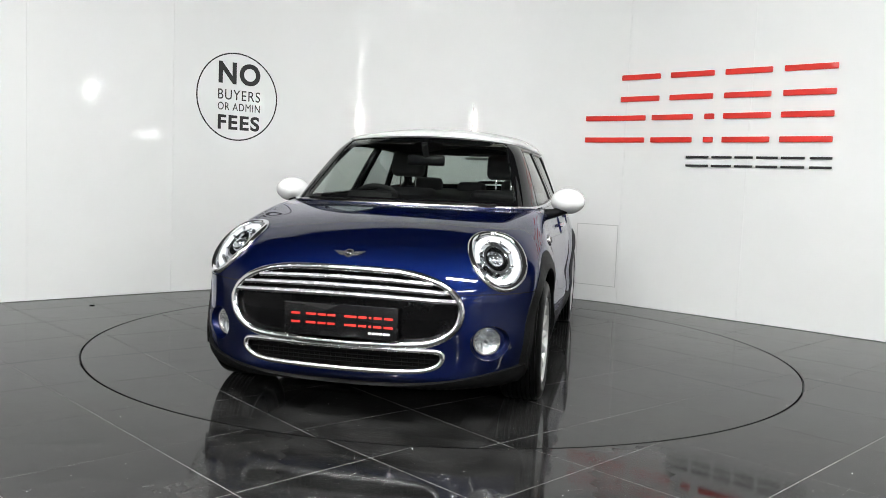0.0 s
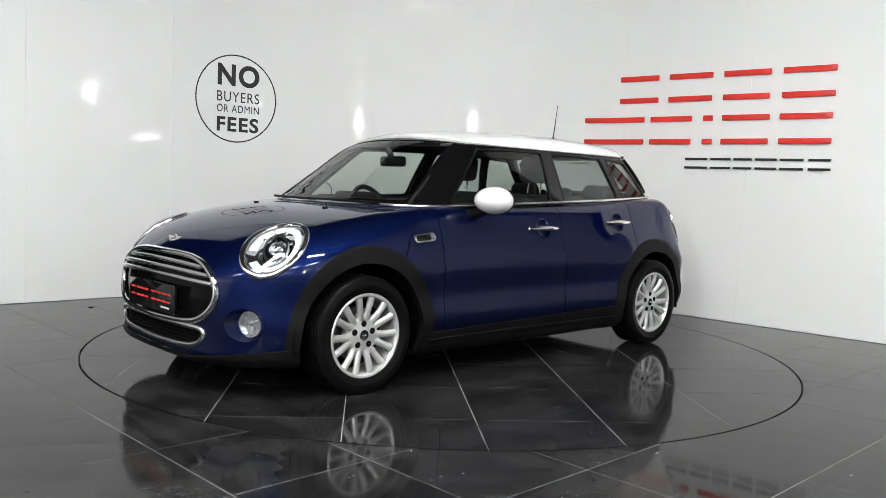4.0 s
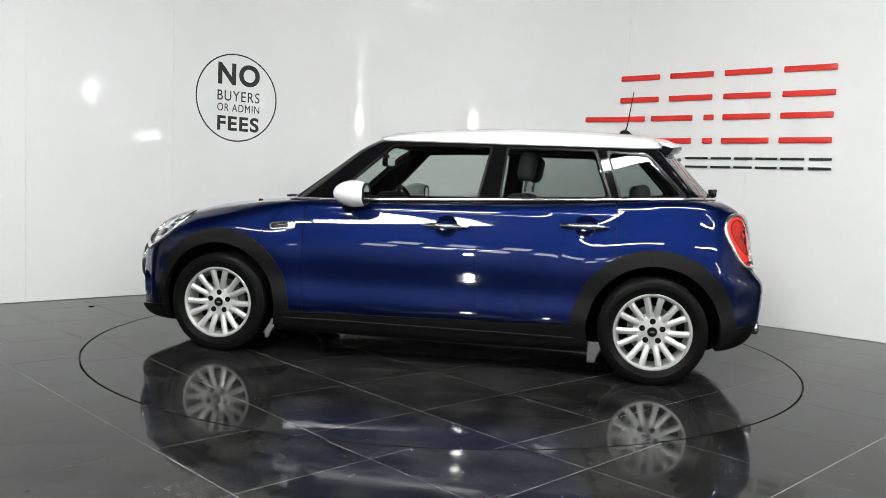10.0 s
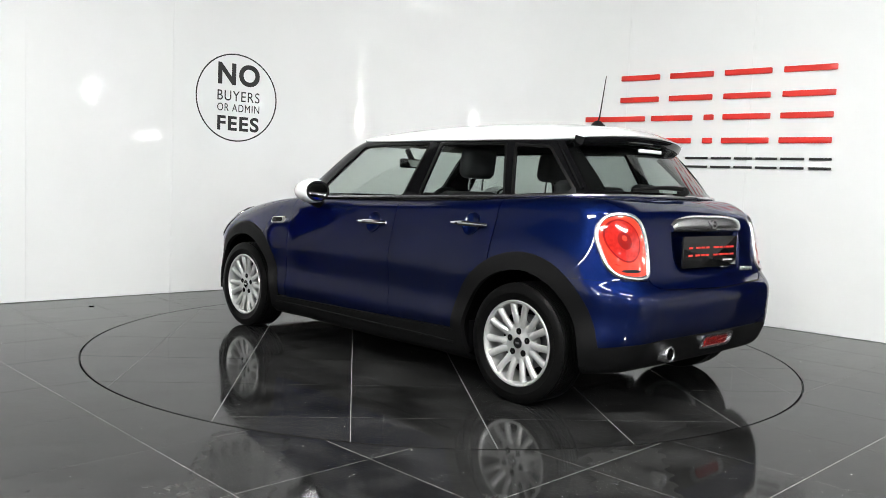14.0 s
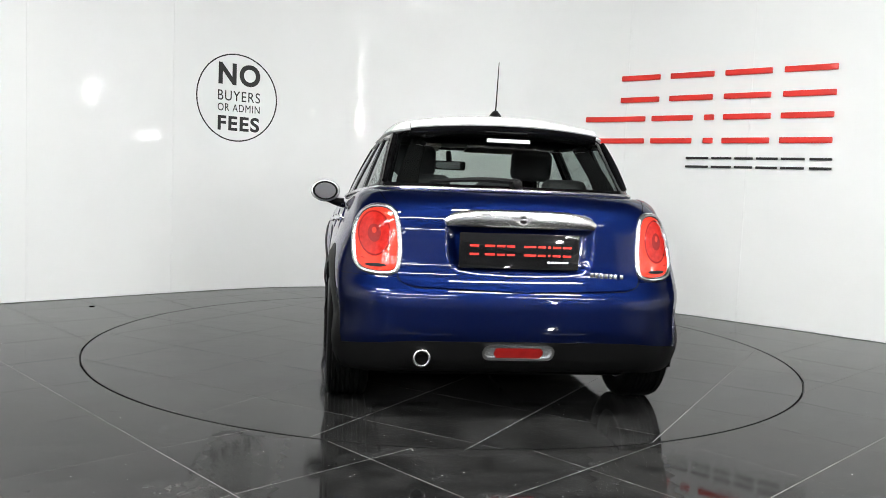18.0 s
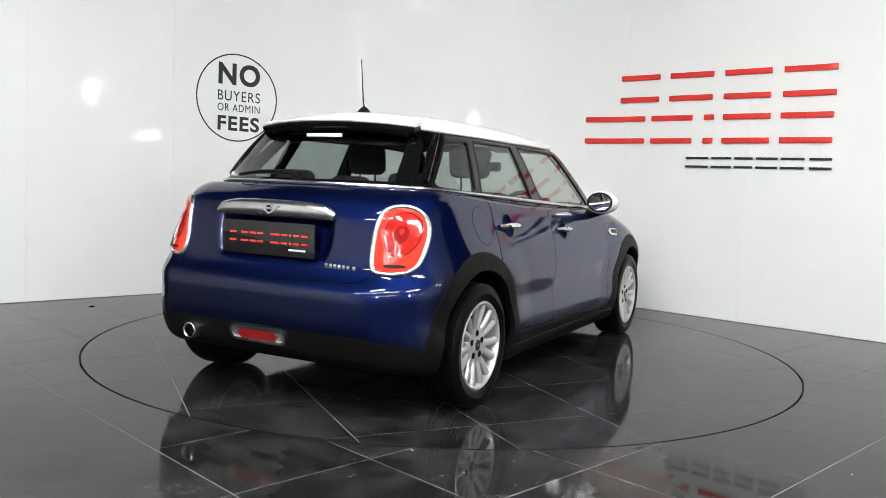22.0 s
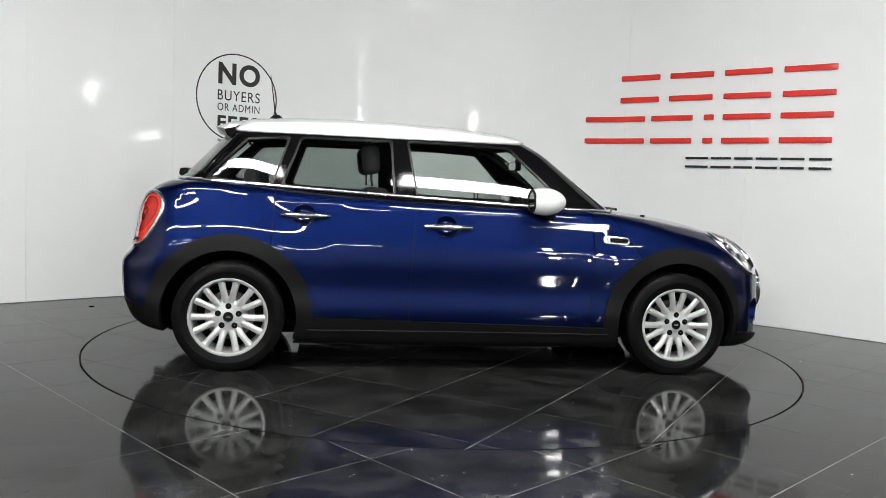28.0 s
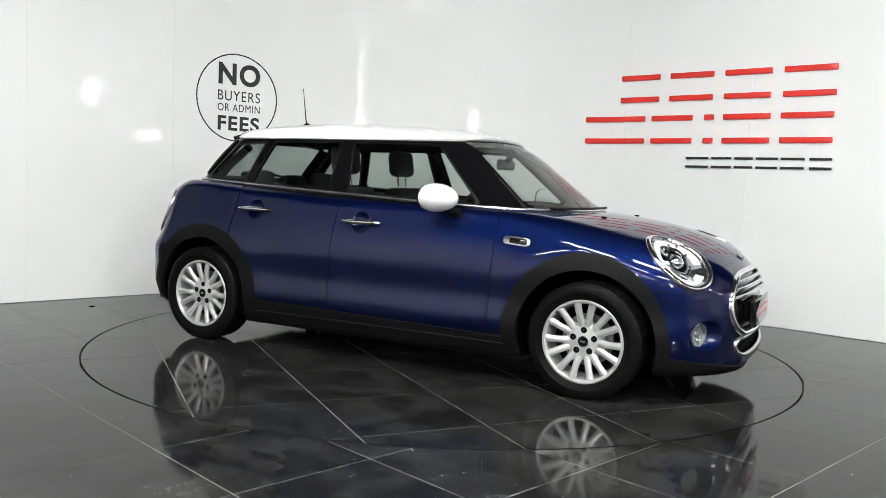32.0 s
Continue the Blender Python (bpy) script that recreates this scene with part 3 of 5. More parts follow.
def light_panel(at, width, height, out, power):
    """An unseen light panel set against a hall wall; out is the way it faces."""
    q = Vector(out)
    x = Vector((0, 0, 1)).cross(q)
    lamp = empty("light_panel", "unseen white light panel, placed by the spots it leaves in reflections", "light", Matrix.Translation(at) @ Matrix((x, (0, 0, 1), q)).transposed().to_4x4(), "hall lights")
    part("casing", box(width + 0.04, height + 0.04, 0.05, (0, 0, 0.027), 0.008), M_SIDE, lamp)
    mat = M_LIGHTS.get(power) or M_LIGHTS.setdefault(power, material("light_diffuser", (0.98, 0.985, 0.962), 0.5, emit=power))
    part("diffuser", box(width, height, 0.012, (0, 0, 0.056), 0.003), mat, lamp)


def high_window(x0, z0):
    """A row of small tilted panes high on the back wall, pale with daylight."""
    win = empty("high_window", "high row of small daylit panes in the dark back wall", "window", Matrix.Translation((x0, -9.99, z0)))
    mat = M_LIGHTS.setdefault("day", material("daylit_pane", (0.9, 0.95, 1.0), 0.3, emit=7.0))
    for k in range(5):
        for j in range(2):
            part("pane", box(0.62, 0.02, 0.42, (k * 1.15 - 2.3 + j * 0.45, 0.012, j * 0.62 - 0.12 * k), 0.005, Matrix.Rotation(radians(14), 4, "Y")), mat, win)
            part("frame", box(0.70, 0.015, 0.50, (k * 1.15 - 2.3 + j * 0.45, 0.004, j * 0.62 - 0.12 * k), 0.004, Matrix.Rotation(radians(14), 4, "Y")), M_SIDE, win)


def build_lights():
    strip_light((1.75, -3.85, 4.9), 2.3, 0.36, Matrix(), 99)
    strip_light((-2.3, -4.9, 4.9), 2.3, 0.42, Matrix(), 82)
    for x in (-3.6, 0.0, 3.6):
        strip_light((x, -7.0, 4.9), 2.4, 0.16, Matrix(), 85)
    for x, y, z, n, w in ((-4.8, -5.8, 4.1, 1.6, 0.10), (-1.2, -5.9, 4.1, 1.6, 0.10), (3.4, -5.8, 4.1, 1.6, 0.10), (-2.6, -8.4, 3.2, 1.4, 0.07), (0.6, -8.4, 3.3, 1.4, 0.07), (4.6, -8.4, 3.2, 1.4, 0.07)):
        strip_light((x, y, z), n, w, Matrix(), 60, "thin hanging white tube light")
    # unseen panels placed by mirrored spots; two boosted to deepen the car's shadow
    for z, h in ((4.3, 0.5), (3.6, 0.3), (2.66, 0.36)):
        light_panel((4.8, -10.0, z), 0.16, h, (0, 1, 0), 1000 if z < 3 else 55)
    light_panel((-3.0, -10.0, 2.66), 0.16, 0.34, (0, 1, 0), 1200)
    light_panel((7.5, -3.56, 2.75), 0.20, 0.40, (-1, 0, 0), 55)
    light_panel((7.5, -7.9, 2.75), 0.16, 0.34, (-1, 0, 0), 55)
    light_panel((7.5, -2.4, 1.82), 0.60, 0.08, (-1, 0, 0), 55)
    high_window(-2.5, 3.75)
    # hanging rods
    for ob in list(scene.objects):
        if ob.name.startswith("ceiling_light") and ob.parent is None:
            for x in (-0.6, 0.6):
                part("rod", box(0.02, 0.02, 5.2 - ob.location.z - 0.08, (x, 0, (5.2 - ob.location.z + 0.08) / 2)), M_SIDE, ob)


# ---- the car ----
# its own space: x forward, y to its left, z up, origin on the ground midway between the axles
AXLE, TRACK, HUB_Z = 1.2835, 0.746, 0.300

plan_w = spline((-2.0, -1.7, -1.28, -0.6, 0, 0.6, 1.28, 1.65, 2.0), (0.730, 0.796, 0.827, 0.838, 0.837, 0.836, 0.830, 0.800, 0.742))
inset_w = spline((0.12, 0.2, 0.28, 0.35, 0.46, 0.6, 0.7, 0.8, 0.88, 0.95, 1.05), (0.06, 0.036, 0.012, 0.001, 0.012, 0.002, 0.011, 0.036, 0.060, 0.080, 0.112))
top_z = spline((-1.9, -1.75, -1.6, -1.0, 0.0, 0.85, 1.1, 1.3, 1.5, 1.65, 1.78, 1.88, 1.95, 2.05), (1.0, 1.03, 1.042, 1.018, 0.976, 0.950, 0.938, 0.92, 0.89, 0.853, 0.808, 0.757, 0.70, 0.57))
front_x = spline((0.1, 0.2, 0.3, 0.45, 0.55, 0.62, 0.7, 0.8, 0.9), (1.99, 2.01, 2.0, 2.012, 2.003, 1.99, 1.955, 1.90, 1.84))
rear_x = spline((0.15, 0.2, 0.3, 0.4, 0.5, 0.56, 0.6, 0.64, 0.7, 0.8, 0.9, 0.97, 1.03, 1.08), (1.785, 1.835, 1.885, 1.92, 1.930, 1.929, 1.914, 1.880, 1.852, 1.834, 1.815, 1.78, 1.71, 1.61))
belt_z = spline((-1.7, -1.5, -1.0, -0.35, 0.3, 0.88, 1.1), (1.035, 1.027, 1.004, 0.976, 0.949, 0.932, 0.93))


crown_c = spline((0.6, 0.85, 1.3, 1.7, 2.0), (0.02, 0.025, 0.09, 0.15, 0.19))
edge_r = spline((-1.9, -1.6, -1.0, 0.5, 0.85, 1.2, 1.6, 1.9), (0.10, 0.055, 0.05, 0.05, 0.06, 0.10, 0.13, 0.135))
keel_z = spline((-1.95, -1.75, -1.5, -1.25, -0.9, 0.5, 1.5), (0.28, 0.22, 0.19, 0.165, 0.153, 0.15, 0.166))


def body_f(p):
    x, y, z = p[..., 0], np.abs(p[..., 1]), p[..., 2]
    hub = np.minimum(np.hypot(x - AXLE, z - HUB_Z), np.hypot(x + AXLE, z - HUB_Z))
    flare = np.clip((0.69 - hub) / 0.25, 0, 1)
    a = y - (plan_w(x) - inset_w(z) + 0.014 * flare * flare * (3 - 2 * flare))
    crown = np.maximum(crown_c(x), 0.01)
    w = np.clip(y / 0.65, 0, 1)
    b = z - top_z(x) + crown * y * y
    d = x - front_x(z) + 0.12 * y * y
    e = -x - rear_x(z) + 0.10 * y * y
    f = rmax(rmax(a, d, 0.37), e, 0.19)
    f = rmax(f, b, np.clip(edge_r(x), 0.03, 0.15) * (0.45 + 0.55 * w * w * (3 - 2 * w)))
    return rmax(f, keel_z(x) - z, 0.05)


glass_w = spline((-1.7, -1.5, -1.0, -0.6, 0, 0.5, 0.9), (0.605, 0.648, 0.710, 0.727, 0.731, 0.724, 0.69))
roof_z = spline((-1.6, -1.4, -1.1, -0.7, -0.34, 0.03, 0.29, 0.485, 0.7), (1.35, 1.39, 1.424, 1.438, 1.434, 1.417, 1.393, 1.360, 1.305))


def cabin_f(p):
    x, y, z = p[..., 0], np.abs(p[..., 1]), p[..., 2]
    t = z - 0.95
    lean = 0.42 - 0.10 * np.clip((-0.4 - x) / 0.8, 0, 1)
    a = y - (glass_w(x) - lean * t - 0.18 * t * t)
    b = z - roof_z(x) + 0.21 * y * y
    d = (x - 1.03) * 0.59 + (z - 0.955) * 0.807 + 0.23 * y * y
    e = -(x + 1.66) * 0.72 + (z - 1.05) * 0.695 + 0.30 * y * y
    f = rmax(rmax(a, d, 0.07), e, 0.06)
    f = rmax(f, b, 0.05)
    return np.maximum(f, 0.90 - z)


def normals_of(f, P):
    h = 1e-4
    g = np.stack([(f(P + np.eye(3)[i] * h) - f(P - np.eye(3)[i] * h)) for i in range(3)], -1)
    return g / np.maximum(1e-9, np.linalg.norm(g, axis=-1, keepdims=True))


def shell(f, x0, x1, zc, nx, ncap, nphi):
    """Sheet of the surface f = 0, found along rays from a spine x0..x1 at height zc."""
    rows = []
    for k in range(ncap):
        a = math.pi / 2 * (k + 0.15) / ncap
        rows.append((x0, -math.cos(a), math.sin(a)))
    rows += [(x0 + (x1 - x0) * k / nx, 0.0, 1.0) for k in range(nx + 1)]
    for k in range(ncap - 1, -1, -1):
        a = math.pi / 2 * (k + 0.15) / ncap
        rows.append((x1, math.cos(a), math.sin(a)))
    phi = np.linspace(0, 2 * np.pi, nphi, endpoint=False)
    R = np.array(rows)
    O = np.zeros((len(rows), nphi, 3))
    O[..., 0], O[..., 2] = R[:, None, 0], zc
    D = np.stack(np.broadcast_arrays(R[:, None, 1], R[:, None, 2] * np.cos(phi), R[:, None, 2] * np.sin(phi)), -1)
    lo, hi = np.zeros(D.shape[:2]), np.full(D.shape[:2], 1.6)
    for _ in range(34):
        mid = (lo + hi) / 2
        inside = f(O + D * mid[..., None]) < 0
        lo, hi = np.where(inside, mid, lo), np.where(inside, hi, mid)
    V = (O + D * lo[..., None]).reshape(-1, 3)
    F = [[i * nphi + j, i * nphi + (j + 1) % nphi, (i + 1) * nphi + (j + 1) % nphi, (i + 1) * nphi + j] for i in range(len(rows) - 1) for j in range(nphi)]
    F += [list(range(nphi))[::-1], [(len(rows) - 1) * nphi + j for j in range(nphi)]]
    return V, normals_of(f, V), F


BODY = shell(body_f, -1.35, 1.4, 0.55, 170, 46, 176)
CABIN = shell(cabin_f, -1.05, 0.35, 1.10, 100, 40, 150)


def project(f, start, way, reach=2.5):
    """First place along a ray, coming from outside, at which f = 0."""
    o, d = np.array(start, float), np.array(way, float)
    d = d / np.linalg.norm(d)
    k = np.linspace(0, reach, 110)
    for _ in range(3):
        v = f(o + d * k[:, None])
        i = int(np.argmax(v < 0))
        if v[i] >= 0:
            return None
        i = max(1, i)
        lo, hi, vlo, vhi = k[i - 1], k[i], v[i - 1], v[i]
        k = np.linspace(lo, hi, 24)
    return o + d * (lo + (hi - lo) * vlo / max(1e-12, vlo - vhi))


def cut_panel(name, sheet, fields, mat, parent, label="", offset=0.0, depth=0.008):
    """A panel of a sheet, inside every field (functions of x, y, z arrays that are negative inside)."""
    V, N, F = sheet
    for g in fields:
        V, N, F = clip(V, N, F, g(V[:, 0], V[:, 1], V[:, 2]))
    V, N, F = skirted(V, N, F, offset, depth)
    return part(name, mesh_from(name, V, F, mat, N), mat, parent, label)


def sub(sheet, keep):
    """The faces of a sheet of which every corner is kept."""
    V, N, F = sheet
    ok = keep(V[:, 0], V[:, 1], V[:, 2])
    flat, start, size = flat_faces(F)
    full = (np.add.reduceat(ok[flat].astype(int), start) == size) & (size < 9)
    return packed(V, N, [F[k] for k in np.nonzero(full)[0]])


SIDE = {1: sub(BODY, lambda x, y, z: y > 0.2), -1: sub(BODY, lambda x, y, z: y < -0.2)}
FRONT = sub(BODY, lambda x, y, z: x > 0.6)
REAR = sub(BODY, lambda x, y, z: x < -0.8)
GAP = 0.0022


def wheel_dist(x, z):
    return np.minimum(np.hypot(x - AXLE, z - HUB_Z), np.hypot(x + AXLE, z - HUB_Z))


def arch_trim(x):
    """How much narrower the arches are ahead of the front wheels."""
    return 0.028 * np.clip((x - AXLE) / 0.40, 0, 1) ** 2


def outside_arch(r):
    return lambda x, y, z: r - arch_trim(x) - wheel_dist(x, z)


def outside_cabin(x, y, z):
    return np.where(z > 0.88, 0.004 - cabin_f(np.stack((x, y, z), -1)), -1.0)


def side_in(outline, grow=-GAP):
    return lambda x, y, z: polygon_field(x, z, outline) - grow


def mirrored(half):
    """A closed outline from its half with y >= 0, listed from the top of the middle to its bottom."""
    return list(half) + [(-y, z) for y, z in half[::-1] if y > 1e-6]


def face_in(outline, grow=0.0):
    return lambda x, y, z: polygon_field(y, z, outline) - grow


def face_out(outline, grow=0.0):
    return lambda x, y, z: grow - polygon_field(y, z, outline)


def eased(outline, times=2):
    """The outline with its corners cut, twice over."""
    for _ in range(times):
        n = len(outline)
        outline = [q for i in range(n) for q in (tuple(0.75 * p + 0.25 * r for p, r in zip(outline[i], outline[(i + 1) % n])), tuple(0.25 * p + 0.75 * r for p, r in zip(outline[i], outline[(i + 1) % n])))]
    return outline


GRILLE = eased(mirrored(((0, 0.672), (0.2, 0.671), (0.33, 0.660), (0.43, 0.630), (0.50, 0.585), (0.533, 0.535), (0.53, 0.475), (0.50, 0.425), (0.45, 0.385), (0.38, 0.366), (0.2, 0.356), (0, 0.352))), 1)
INTAKE = eased(mirrored(((0, 0.336), (0.43, 0.340), (0.458, 0.334), (0.462, 0.305), (0.445, 0.272), (0.40, 0.252), (0.3, 0.243), (0, 0.237))), 1)
TAIL = eased([(0.560, 0.945), (0.60, 0.962), (0.655, 0.962), (0.695, 0.945), (0.728, 0.90), (0.742, 0.82), (0.740, 0.73), (0.729, 0.69), (0.695, 0.668), (0.62, 0.664), (0.560, 0.666), (0.545, 0.69), (0.542, 0.80)], 1)
HATCH = mirrored(((0, 1.15), (0.62, 1.12), (0.64, 1.04), (0.60, 0.975), (0.558, 0.945), (0.542, 0.80), (0.546, 0.69), (0.556, 0.665), (0.535, 0.632), (0.48, 0.618), (0, 0.604)))
RECESS = eased(mirrored(((0, 0.905), (0.335, 0.905), (0.352, 0.87), (0.345, 0.76), (0.325, 0.70), (0.28, 0.672), (0, 0.664))), 1)
DOOR_F = [(0.772, 1.2), (0.766, 0.93), (0.749, 0.27), (-0.30, 0.297), (-0.297, 0.45), (-0.272, 0.94), (-0.27, 1.2)]
DOOR_R = [(-0.27, 1.2), (-0.272, 0.94), (-0.297, 0.45), (-0.30, 0.297), (-1.0, 0.318), (-1.066, 0.60), (-1.052, 0.99), (-1.05, 1.2)]
WING = [(0.772, 1.2), (0.766, 0.93), (0.749, 0.27), (1.15, 0.27), (1.15, 0.70), (1.15, 0.93), (1.15, 1.2)]
SEAM = 0.586
ARCH = 0.443

WIN_F = [(0.285, 1.296), (0.0, 1.306), (-0.318, 1.309), (-0.262, 0.985), (0.64, 0.953)]
WIN_R = [(-0.405, 1.306), (-0.925, 1.303), (-1.03, 1.014), (-0.388, 0.990)]
WIN_Q = [(-0.985, 1.30), (-1.225, 1.285), (-1.45, 1.048), (-1.075, 1.022)]


LAMP_U, LAMP_V = 0.136, 0.178


def lamp_axes(side):
    """Centre on the wing, facing direction and two tangents of a headlamp."""
    n = np.array((0.72, side * 0.44, 0.54))
    n = n / np.linalg.norm(n)
    p = project(body_f, np.array((1.690, side * 0.634, 0.728)) + n * 0.5, -n)
    v = np.array((-0.60, 0.0, 0.80))
    v = v - n * (v @ n)
    v = v / np.linalg.norm(v)
    return p, n, np.cross(v, n), v


LAMPS = {s: lamp_axes(s) for s in (1, -1)}


def lamp_field(side, grow=1.0):
    c, n, u, v = LAMPS[side]

    def g(x, y, z):
        d = np.stack((x, y, z), -1) - c
        return (np.hypot(d @ u / (LAMP_U * grow), d @ v / (LAMP_V * grow)) - 1) * 0.15 + np.where(np.abs(d @ n) > 0.25, 1.0, 0.0)
    return g


def away(g):
    return lambda x, y, z: -g(x, y, z)


def fog_field(r):
    return lambda x, y, z: np.hypot(np.abs(y) - 0.645, z - 0.370) - r


def bonnet_edge(z):
    """How far forward the wing reaches before the bonnet begins."""
    return np.interp(z, (0.60, 0.70, 0.783, 0.86, 0.95), (1.09, 1.035, 0.992, 0.925, 0.83))


def low_front(x, y, z):
    return 0.180 + 0.075 * (y / 0.75) ** 2


def build_wheel(parent, x, side):
    tyre_profile = [(0.205, -0.088), (0.225, -0.098), (0.262, -0.101), (0.286, -0.094), (0.296, -0.082)]
    for k in range(-3, 4):
        y = k * 0.022
        tyre_profile += [(0.300, y - 0.008), (0.300, y + 0.008), (0.294, y + 0.009), (0.294, y + 0.013)]
    tyre_profile += [(0.296, 0.086), (0.286, 0.094), (0.274, 0.0985), (0.262, 0.101), (0.25, 0.1015), (0.248, 0.1), (0.225, 0.098), (0.214, 0.092), (0.205, 0.080)]
    m = pose(x, side * TRACK, HUB_Z, 0, 0, 0 if side > 0 else 180)
    wheel = part("wheel", lathe([(0.214, 0.086), (0.2155, 0.092), (0.211, 0.0965), (0.203, 0.0955), (0.198, 0.090), (0.194, 0.076), (0.186, 0.03), (0.182, -0.08), (0.208, -0.088), (0.213, -0.08)], 72), M_ALLOY, parent, "silver alloy wheel with fourteen paired spokes")
    wheel.matrix_local = m
    part("tyre", lathe(tyre_profile, 72), M_TYRE, wheel, "black rubber tyre")
    part("hub", lathe([(0.001, 0.071), (0.030, 0.0715), (0.033, 0.0705), (0.072, 0.0705), (0.085, 0.068), (0.096, 0.060), (0.101, 0.046), (0.101, 0.02), (0.001, 0.02)], 56), M_ALLOY, wheel)
    part("centre_cap", lathe([(0.001, 0.0775), (0.022, 0.0765), (0.0245, 0.072), (0.001, 0.072)], 32), M_BLACK, wheel, "black centre cap")
    part("cap_ring", lathe([(0.0245, 0.072), (0.0255, 0.0765), (0.028, 0.0765), (0.029, 0.071)], 32), M_SATIN, wheel)
    part("cap_mark", prism(rounded(0.026, 0.010, 0.004, 3), 0.002, m=pose(0, 0.0772, 0, -90, 0, 0)), M_SATIN, wheel)
    for k in range(7):
        a0 = k * 360 / 7 + 90
        for off in (-1, 1):
            pts, rad = [], []
            for i in range(9):
                f = i / 8
                a = math.radians(a0 + off * (10.4 + 1.7 * f))
                r = 0.068 + 0.141 * f
                pts.append((r * math.cos(a), 0.050 + 0.022 * f + 0.008 * math.sin(f * 3.14), r * math.sin(a)))
                rad.append(0.0225 - 0.0042 * math.sin(f * 3.14) - 0.0005 * f * f)
            part("spoke", tube(pts, rad, 14, flat=0.78, axis=(0, 1, 0)), M_ALLOY, wheel)
        a = math.radians(a0)
        petal = [(0.055, -0.034), (0.085, -0.036), (0.100, -0.036), (0.112, -0.028), (0.112, -0.014), (0.109, 0.0), (0.112, 0.014), (0.112, 0.028), (0.100, 0.036), (0.085, 0.036), (0.055, 0.034)]
        part("web", prism(petal, 0.030, m=pose(0, 0.0700, 0, -90, 0, 0) @ pose(0, 0, -0.030) @ pose(0, 0, 0, 0, 0, -math.degrees(a)), bevel=0.009), M_ALLOY, wheel)
    for k in range(5):
        a = math.radians(90 + 72 * k)
        part("bolt", lathe([(0.001, 0.0725), (0.006, 0.0725), (0.0075, 0.0717), (0.0165, 0.0717), (0.0170, 0.062)], 16, m=Matrix.Translation((0.058 * math.cos(a), 0, 0.058 * math.sin(a)))), M_GAP, wheel)
    part("brake_disc", lathe([(0.02, 0.0), (0.135, 0.0), (0.135, -0.02), (0.02, -0.02)], 40), M_STEEL, wheel)
    part("backing", lathe([(0.001, -0.03), (0.184, -0.03)], 40), M_GAP, wheel)
    return wheel


def build_liner(car, x, side):
    """Dark shell of a wheel well."""
    bm = bmesh.new()
    prof = [(0.40, 0.80), (0.40, 0.44), (0.05, 0.44)]
    rows = []
    for k in range(29):
        a = math.radians(-10 + 200 * k / 28)
        rows.append([bm.verts.new((x + r * math.cos(a), side * y, HUB_Z + r * math.sin(a))) for r, y in prof])
    for p, q in zip(rows, rows[1:]):
        for i in range(2):
            bm.faces.new((p[i], p[i + 1], q[i + 1], q[i]))
    part("wheel_liner", bm, M_GAP, car)


